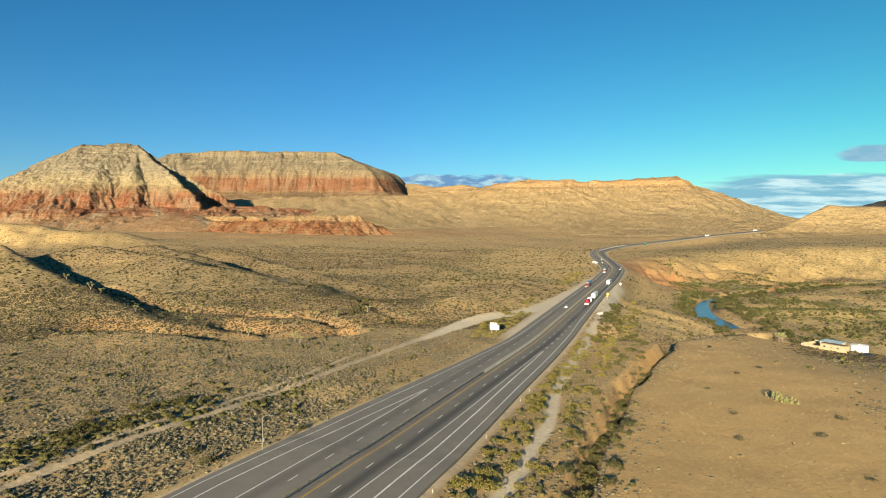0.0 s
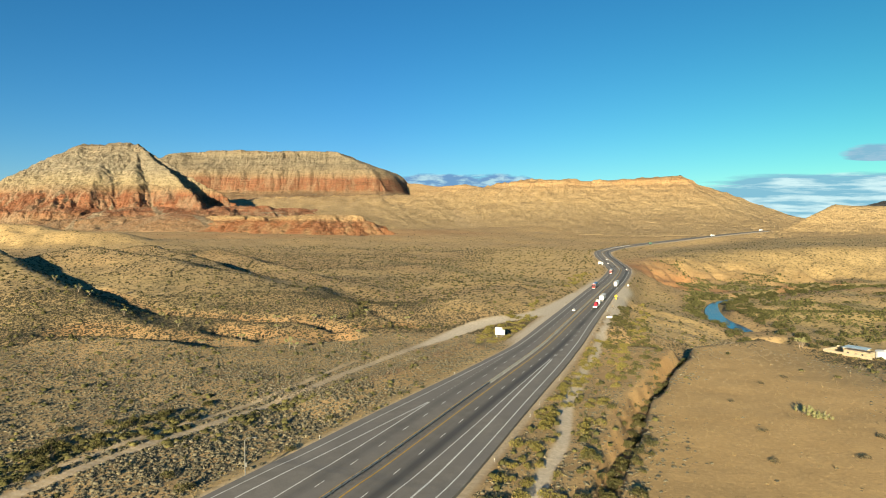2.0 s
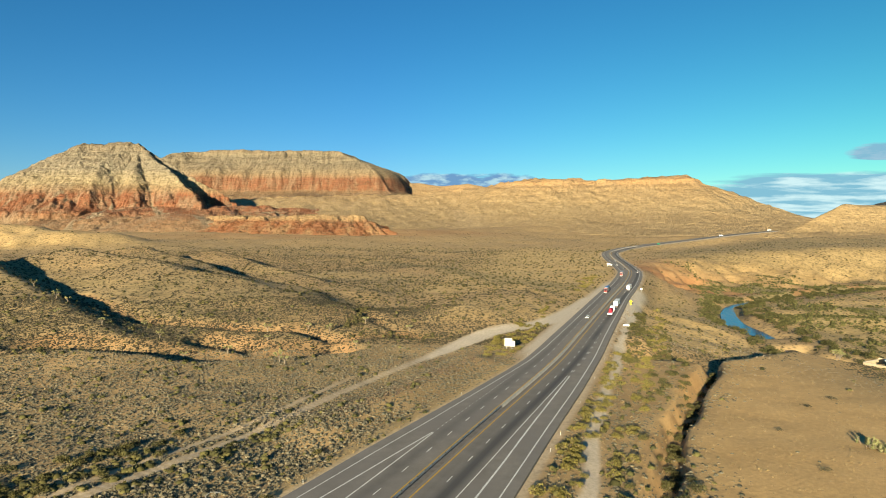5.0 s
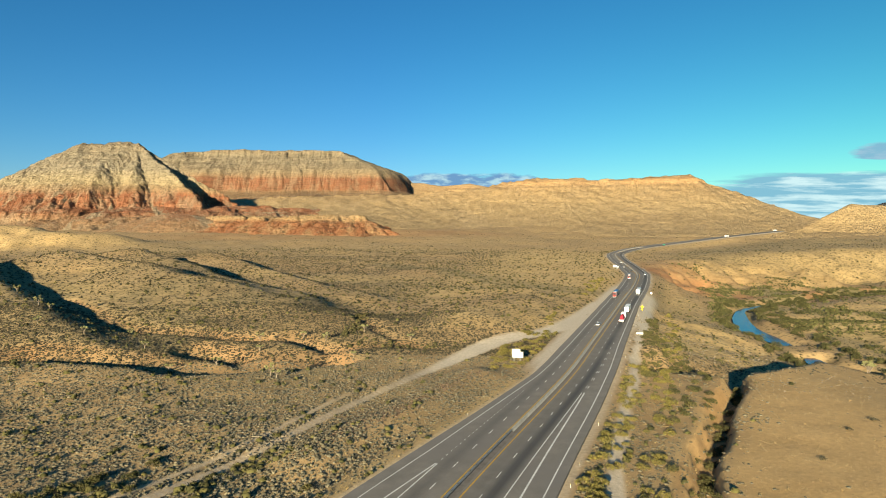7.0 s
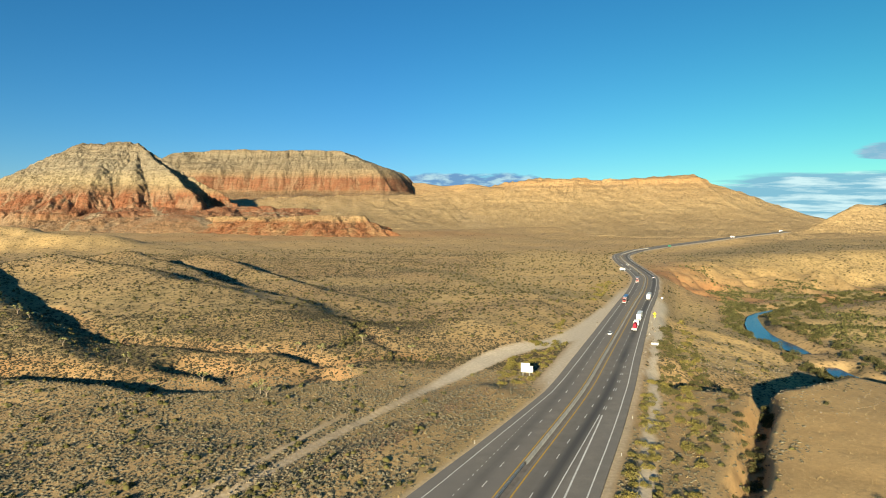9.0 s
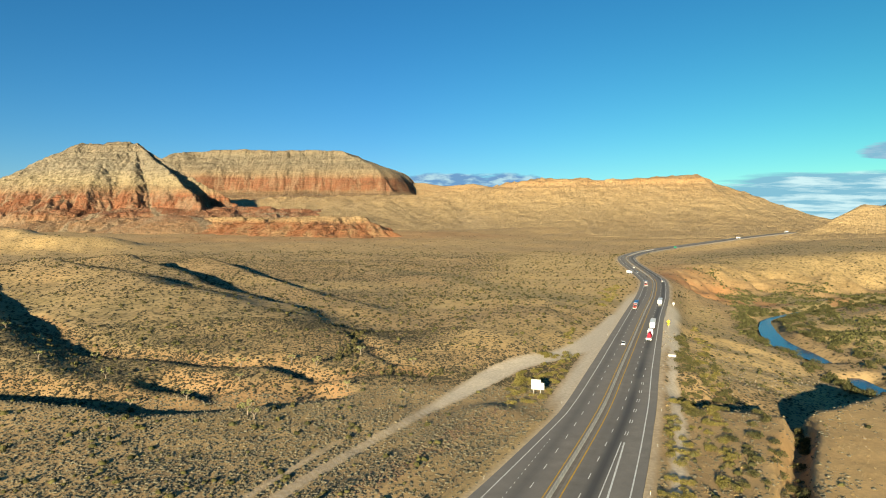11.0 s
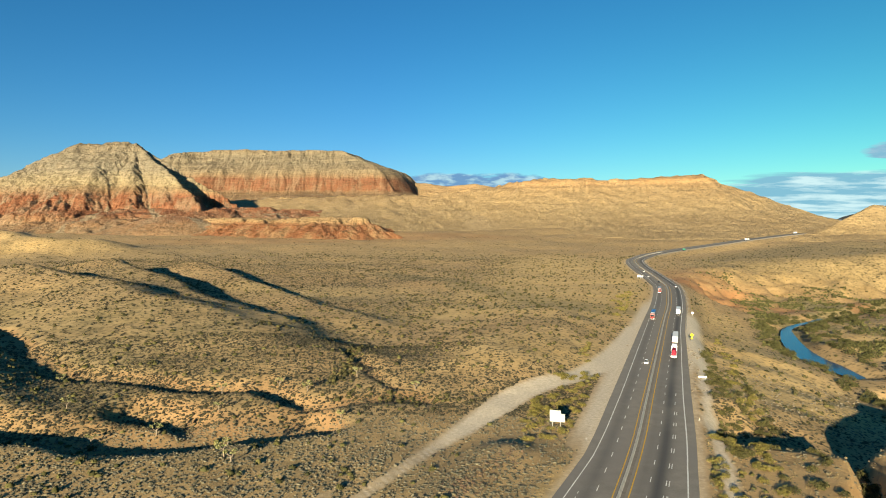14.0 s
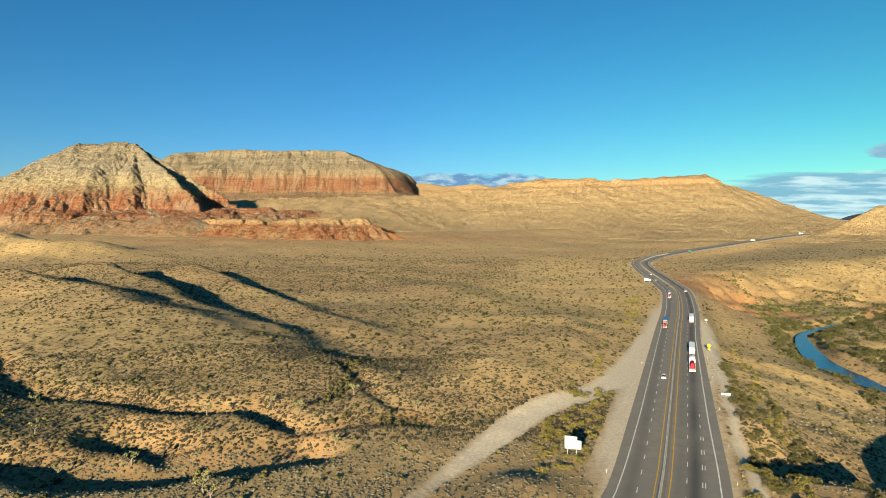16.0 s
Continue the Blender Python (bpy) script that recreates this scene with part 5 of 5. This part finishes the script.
box_truck("box_truck", "white semi truck near the distant road cut", lane(1700, -7.2, True), PAINTS["white"], PAINTS["white"])


# ---- the homestead beside the field ----
STUCCO = plain("tan_stucco", (0.40, 0.32, 0.20), 0.9, 0, 0.12, 0.6)
BLUE_ROOF = plain("pale_blue_metal_roof", (0.42, 0.52, 0.58), 0.4, 0.3, 0.1, 0.8)
TAR_ROOF = plain("brown_roofing", (0.16, 0.12, 0.09), 0.9, 0, 0.15, 0.8)
TANK_WHITE = plain("white_tank_paint", (0.80, 0.79, 0.74), 0.5, 0, 0.08, 0.6)
home_z = height_at(186, 296) - 0.15
HOME = pose(176.5, 311.5, home_z, 0, 0, -58) @ Matrix.Scale(0.86, 4)


def house():
    ob = blank("house", "low tan stucco house with a pale blue metal roof", "house", m=HOME)
    wall = piece("wall", STUCCO, ob, lambda bm: (box(bm, 16.6, 3.4, 1.45, 12.6, 6.0, 3.3), box(bm, 12.4, 9.4, 1.55, 11.0, 6.0, 3.5)), bevel=0.05)
    roof = piece("roof", BLUE_ROOF, ob, lambda bm: box(bm, 12.4, 9.4, 3.42, 11.8, 6.8, 0.18, pose(0, 0, 0, 5, 0, 0)), bevel=0.03)
    for k in range(12):
        piece("roof_seam", BLUE_ROOF, roof, lambda bm: box(bm, 7.0 + k * 0.98, 9.4, 3.53, 0.05, 6.7, 0.05, pose(0, 0, 0, 5, 0, 0)))
    piece("flat_roof", TAR_ROOF, ob, lambda bm: box(bm, 16.6, 3.4, 3.16, 13.1, 6.5, 0.16), bevel=0.03)
    piece("parapet", STUCCO, ob, lambda bm: (box(bm, 16.6, 0.3, 3.3, 12.8, 0.25, 0.35), box(bm, 22.8, 3.4, 3.3, 0.25, 6.3, 0.35)))
    for x in (12.6, 19.6):
        win = piece("window", GLASS, ob, lambda bm: box(bm, x, 0.39, 1.75, 0.8, 0.05, 0.8))
        piece("window_frame", WOOD, win, lambda bm: [box(bm, x, 0.37, 1.75 + s * 0.45, 1.0, 0.08, 0.1) for s in (-1, 1)] + [box(bm, x + s * 0.45, 0.37, 1.75, 0.1, 0.08, 1.1) for s in (-1, 1)])
    door = piece("door", WOOD, ob, lambda bm: box(bm, 16.4, 0.38, 1.15, 1.0, 0.07, 2.1))
    piece("door_handle", CHROME, door, lambda bm: box(bm, 16.75, 0.31, 1.15, 0.05, 0.08, 0.16))
    return ob


house()
court = blank("courtyard_wall", "long low tan stucco courtyard wall", "garden wall", m=HOME)
for a, b, h in (((0, 0), (25, -1.2), 1.5), ((0, 0), (0.8, 13), 1.6), ((0.8, 13), (9, 14.5), 2.3)):
    l = math.hypot(b[0] - a[0], b[1] - a[1])
    turn = pose(0, 0, 0, 0, 0, math.degrees(math.atan2(b[1] - a[1], b[0] - a[0])))
    piece("wall_panel", STUCCO, court, lambda bm: box(bm, (a[0] + b[0]) / 2, (a[1] + b[1]) / 2, h / 2 - 0.3, l, 0.28, h + 0.6, turn), bevel=0.03)
    piece("coping", CONCRETE, court, lambda bm: box(bm, (a[0] + b[0]) / 2, (a[1] + b[1]) / 2, h + 0.05, l, 0.36, 0.1, turn))

tx, ty = 197.6, 300.0
tank = blank("water_tank", "squat white cylindrical water tank", "water tank", m=pose(tx, ty, home_z - 0.4))
shell = piece("shell", TANK_WHITE, tank, lambda bm: tube(bm, (0, 0, 0), (0, 0, 3.1), 3.8, 3.8, 36))
piece("roof", TANK_WHITE, tank, lambda bm: tube(bm, (0, 0, 3.1), (0, 0, 3.5), 3.9, 0.4, 36))
piece("vent", GALVANISED, tank, lambda bm: tube(bm, (0, 0, 3.4), (0, 0, 3.9), 0.25, 0.25, 10))
piece("ladder", GALVANISED, tank, lambda bm: [tube(bm, (-2.6 + k, -2.95, 0.2), (-2.6 + k, -2.95, 3.3), 0.03, 0.03, 5) for k in (0, 0.45)] + [tube(bm, (-2.6, -2.95, 0.4 + j * 0.35), (-2.15, -2.95, 0.4 + j * 0.35), 0.02, 0.02, 5) for j in range(8)])
car("dark car parked beside the house", pose(193.5, 284, height_at(193.5, 284) + 0.02, 0, 0, 40), PAINTS["black"])


# ---- joshua trees ----
SPIKE = scrub_material("yucca_blades", (0.12, 0.13, 0.05), (0.34, 0.32, 0.15))


def joshua_tree(tall, limbs, label, fork=0.45):
    ob = blank("joshua_tree", label, "tree", "joshua trees")
    tips = []

    def trunk(bm):
        top = Vector((RNG.uniform(-0.2, 0.2), RNG.uniform(-0.2, 0.2), tall * fork))
        tube(bm, (0, 0, -0.3), top, 0.22, 0.16, 7)
        for k in range(limbs):
            a = 2 * math.pi * k / limbs + RNG.uniform(-0.4, 0.4)
            start = top * RNG.uniform(0.6, 1.0)
            bend = start + Vector((math.cos(a) * tall * 0.2, math.sin(a) * tall * 0.2, tall * (RNG.uniform(0.12, 0.25) if fork > 0.3 else RNG.uniform(0.35, 0.55))))
            tube(bm, start, bend, 0.11, 0.09, 6)
            for j in range(2):
                b = a + RNG.uniform(-0.9, 0.9)
                tip = bend + Vector((math.cos(b) * tall * 0.13, math.sin(b) * tall * 0.13, tall * RNG.uniform(0.1, 0.3)))
                tube(bm, bend, tip, 0.09, 0.08, 6)
                tips.append(tip)

    piece("trunk", WOOD, ob, trunk)
    n = 40
    d = RNG.normal(0, 1, (n, 3))
    d[:, 2] = np.abs(d[:, 2]) * 0.9 - 0.25
    d /= np.linalg.norm(d, axis=-1, keepdims=True)
    side = np.cross(d, RNG.normal(0, 1, d.shape))
    side /= np.linalg.norm(side, axis=-1, keepdims=True)
    v = np.stack([side * 0.1, -side * 0.1, d * RNG.uniform(0.5, 0.85, (n, 1))], 1)
    first_one = part("leaf_rosette", v.reshape(-1, 3), np.arange(3 * n).reshape(-1, 3), SPIKE, ob, tone=RNG.uniform(0, 1, 3 * n))
    first_one.location = tips[0]
    for tip in tips[1:]:
        again = new("leaf_rosette", first_one.data)
        again.parent = ob
        again.matrix_basis = Matrix.Translation(tip) @ pose(0, 0, 0, 0, 0, RNG.uniform(0, 360))
    return ob


trees = [joshua_tree(4.6, 5, "green joshua tree with spiky branch ends"), joshua_tree(3.8, 4, "small joshua tree with spiky branch ends"),
         joshua_tree(5.2, 15, "broad many-stemmed joshua tree beside the house", 0.14)]
spots = [(-86, 338, 0), (-94, 306, 1), (-67, 287, 0), (-42, 322, 1), (-43, 363, 1), (-151, 352, 0), (-205, 369, 0), (-196, 364, 1), (-186, 339, 0), (-82, 324, 1),
         (-64, 284, 1), (168, 316, 0), (172, 321, 2), (-110, 300, 1), (-128, 318, 0), (-70, 352, 1), (-58, 345, 0), (-20, 352, 1), (190, 335, 0), (-160, 330, 1), (-240, 405, 0)]


def yucca_clump(x, y, rz, long, label):
    """Upright leafy stalks in a row, tallest at one end."""
    ob = blank("yucca_clump", label, "yucca", m=pose(x, y, height_at(x, y) - 0.1, 0, 0, rz))
    n = 64
    d = RNG.normal(0, 1, (n, 3))
    d[:, 2] = np.abs(d[:, 2]) + 0.25
    d /= np.linalg.norm(d, axis=-1, keepdims=True)
    side = np.cross(d, RNG.normal(0, 1, d.shape))
    side /= np.linalg.norm(side, axis=-1, keepdims=True)
    foot = np.stack([np.zeros(n), np.zeros(n), RNG.uniform(-1.7, 0.0, n)], -1)
    v = foot[:, None] + np.stack([side * 0.09, -side * 0.09, d * RNG.uniform(0.5, 0.85, (n, 1))], 1)
    crown = None
    for k in range(30):
        u = k / 29
        tall = (3.4 - 2.0 * u) * RNG.uniform(0.45, 1.0)
        root = Vector((long * (u - 0.5) + RNG.normal(0, 0.5), RNG.normal(0, 1.1), 0))
        tip = root + Vector((RNG.normal(0, 0.7), RNG.normal(0, 0.6), tall))
        piece("stalk", WOOD, ob, lambda bm: tube(bm, root, tip, 0.09, 0.07, 6))
        if crown is None:
            crown = part("leaf_crown", v.reshape(-1, 3), np.arange(3 * n).reshape(-1, 3), SPIKE, ob, tone=RNG.uniform(0, 1, 3 * n))
            crown.location = tip
        else:
            again = new("leaf_crown", crown.data)
            again.parent = ob
            again.matrix_basis = Matrix.Translation(tip) @ pose(0, 0, 0, 0, 0, RNG.uniform(0, 360))
    return ob


yucca_clump(105.2, 195.0, -48, 6.6, "clump of pale green leafy yucca stalks in the field")
used = set()
for x, y, k in spots:
    m = pose(x, y, height_at(x, y) - 0.05, 0, 0, RNG.uniform(0, 360)) @ Matrix.Scale(RNG.uniform(0.85, 1.15), 4)
    ob = trees[k] if k not in used else copy_thing(trees[k], m)
    ob.matrix_basis = m
    used.add(k)


# ---- rocks ----
ROCK = plain("pale_stone", (0.20, 0.16, 0.105), 0.9, 0, 0.2, 0.5)
RED_ROCK = plain("red_brown_rock", (0.15, 0.096, 0.058), 0.9, 0, 0.22, 0.4)


def boulders(name, label, material, at, size):
    """Angular stones strewn at the given places."""
    base = np.array([(-1, -1, -1), (1, -1, -1), (1, 1, -1), (-1, 1, -1), (-1, -1, 1), (1, -1, 1), (1, 1, 1), (-1, 1, 1)], float) * (0.6, 0.6, 0.45)
    f = np.array([(0, 3, 2, 1), (4, 5, 6, 7), (0, 1, 5, 4), (1, 2, 6, 5), (2, 3, 7, 6), (3, 0, 4, 7)])
    s = RNG.uniform(*size, len(at))[:, None, None]
    v = (base[None] * RNG.uniform(0.5, 1.3, (len(at), 8, 3))) * s
    a, b = RNG.uniform(0, 2 * math.pi, (len(at), 1)), RNG.uniform(-0.6, 0.6, (len(at), 1))
    vx, vy, vz = v[..., 0], v[..., 1], v[..., 2]
    vy, vz = vy * np.cos(b) - vz * np.sin(b), vy * np.sin(b) + vz * np.cos(b)
    v = at[:, None] + np.stack([vx * np.cos(a) - vy * np.sin(a), vx * np.sin(a) + vy * np.cos(a), vz], -1)
    faces = f[None] + 8 * np.arange(len(at))[:, None, None]
    ob = mesh_object(name, v.reshape(-1, 3), faces.reshape(-1, 4), [material])
    return tagged(ob, label, "rocks", kind="stuff")


def places(x, y):
    h, _ = land(np.asarray(x, float), np.asarray(y, float))
    return np.stack([x, y, h], -1)


u = RNG.uniform(0, 1, 900)
boulders("rock_outcrop", "ribbed red-brown rock outcrop on the road bank", RED_ROCK, places(-34 + 44 * u + RNG.normal(0, 2.0, 900), 214 + 74 * u + RNG.normal(0, 3.0, 900)) - (0, 0, 0.12), (0.15, 0.6))
boulders("pale_stones", "pale stones strewn on the slope", ROCK, places(RNG.normal(-50, 6, 160), RNG.normal(220, 5, 160)), (0.25, 0.7))
boulders("pale_stones", "pale stones strewn at the field's edge", ROCK, places(RNG.uniform(100, 190, 300), RNG.uniform(262, 330, 300)), (0.15, 0.5))
boulders("pale_stones", "pale stones on the wash bank", ROCK, places(RNG.uniform(80, 190, 900), RNG.uniform(335, 440, 900)), (0.2, 0.75))


# ---- clouds far behind the hills ----
def cloud_material(name, light, dark, fx, fy, low, high, bright):
    m = Nodes(name)
    p = m.add("ShaderNodeTexCoord").outputs["Object"]
    n = m.noise(m.scaled(p, fx, 0.0, fy), 1.0, 7, 0.58)
    edge = m.add("ShaderNodeTexCoord").outputs["Generated"]
    sep = m.add("ShaderNodeSeparateXYZ")
    m.link(edge, sep.inputs[0])
    fade = m.math("MULTIPLY", m.step(sep.outputs["X"], 0.0, 0.25), m.step(sep.outputs["X"], 1.0, 0.85))
    fade = m.math("MULTIPLY", fade, m.math("MULTIPLY", m.step(sep.outputs["Z"], 0.0, 0.12), m.step(sep.outputs["Z"], 1.0, 0.6)))
    alpha = m.step(m.math("MULTIPLY", n, fade), low, high)
    c = m.ramp(m.noise(m.scaled(p, fx * 2.1, 0.0, fy * 1.6), 1.0, 6, 0.6), (0.46, dark), (0.60, light))
    glow = m.add("ShaderNodeEmission")
    m.link(c, glow.inputs["Color"])
    glow.inputs["Strength"].default_value = bright
    clear = m.add("ShaderNodeBsdfTransparent")
    mix = m.add("ShaderNodeMixShader")
    m.link(alpha, mix.inputs[0])
    m.link(clear.outputs[0], mix.inputs[1])
    m.link(glow.outputs[0], mix.inputs[2])
    out = m.tree.nodes["Material Output"]
    m.link(mix.outputs[0], out.inputs["Surface"])
    return m.mat


def cloud(x0, x1, z0, z1, y, material, label):
    nx = 12
    xs = np.linspace(x0, x1, nx)
    bow = y - 60 * np.sin(np.linspace(0, math.pi, nx))
    v = np.stack([np.column_stack([xs, bow, np.full(nx, z)]) for z in np.linspace(z0, z1, 4)], 0)
    ob = mesh_object("cloud_backdrop", v.reshape(-1, 3), grid_faces(4, nx), [material], None, True)
    ob.visible_shadow = False
    return tagged(ob, label, "cloud", kind="structure")


BANK = cloud_material("cloud_bank", (0.23, 0.32, 0.33), (0.085, 0.19, 0.24), 0.0008, 0.011, 0.23, 0.32, 1.0)
cloud(1400, 4900, -20, 500, 4720, BANK, "grey and white cloud bank low over the horizon")
VEIL = cloud_material("cloud_veil", (0.12, 0.20, 0.25), (0.085, 0.18, 0.235), 0.0022, 0.016, 0.2, 0.34, 1.0)
cloud(2750, 4000, 470, 640, 4700, VEIL, "thin grey cloud above the bank")
PUFF = cloud_material("cloud_puffs", (0.17, 0.26, 0.29), (0.06, 0.125, 0.21), 0.0032, 0.013, 0.24, 0.36, 1.0)
cloud(-520, 760, 225, 430, 4760, PUFF, "small white clouds low over the hills")
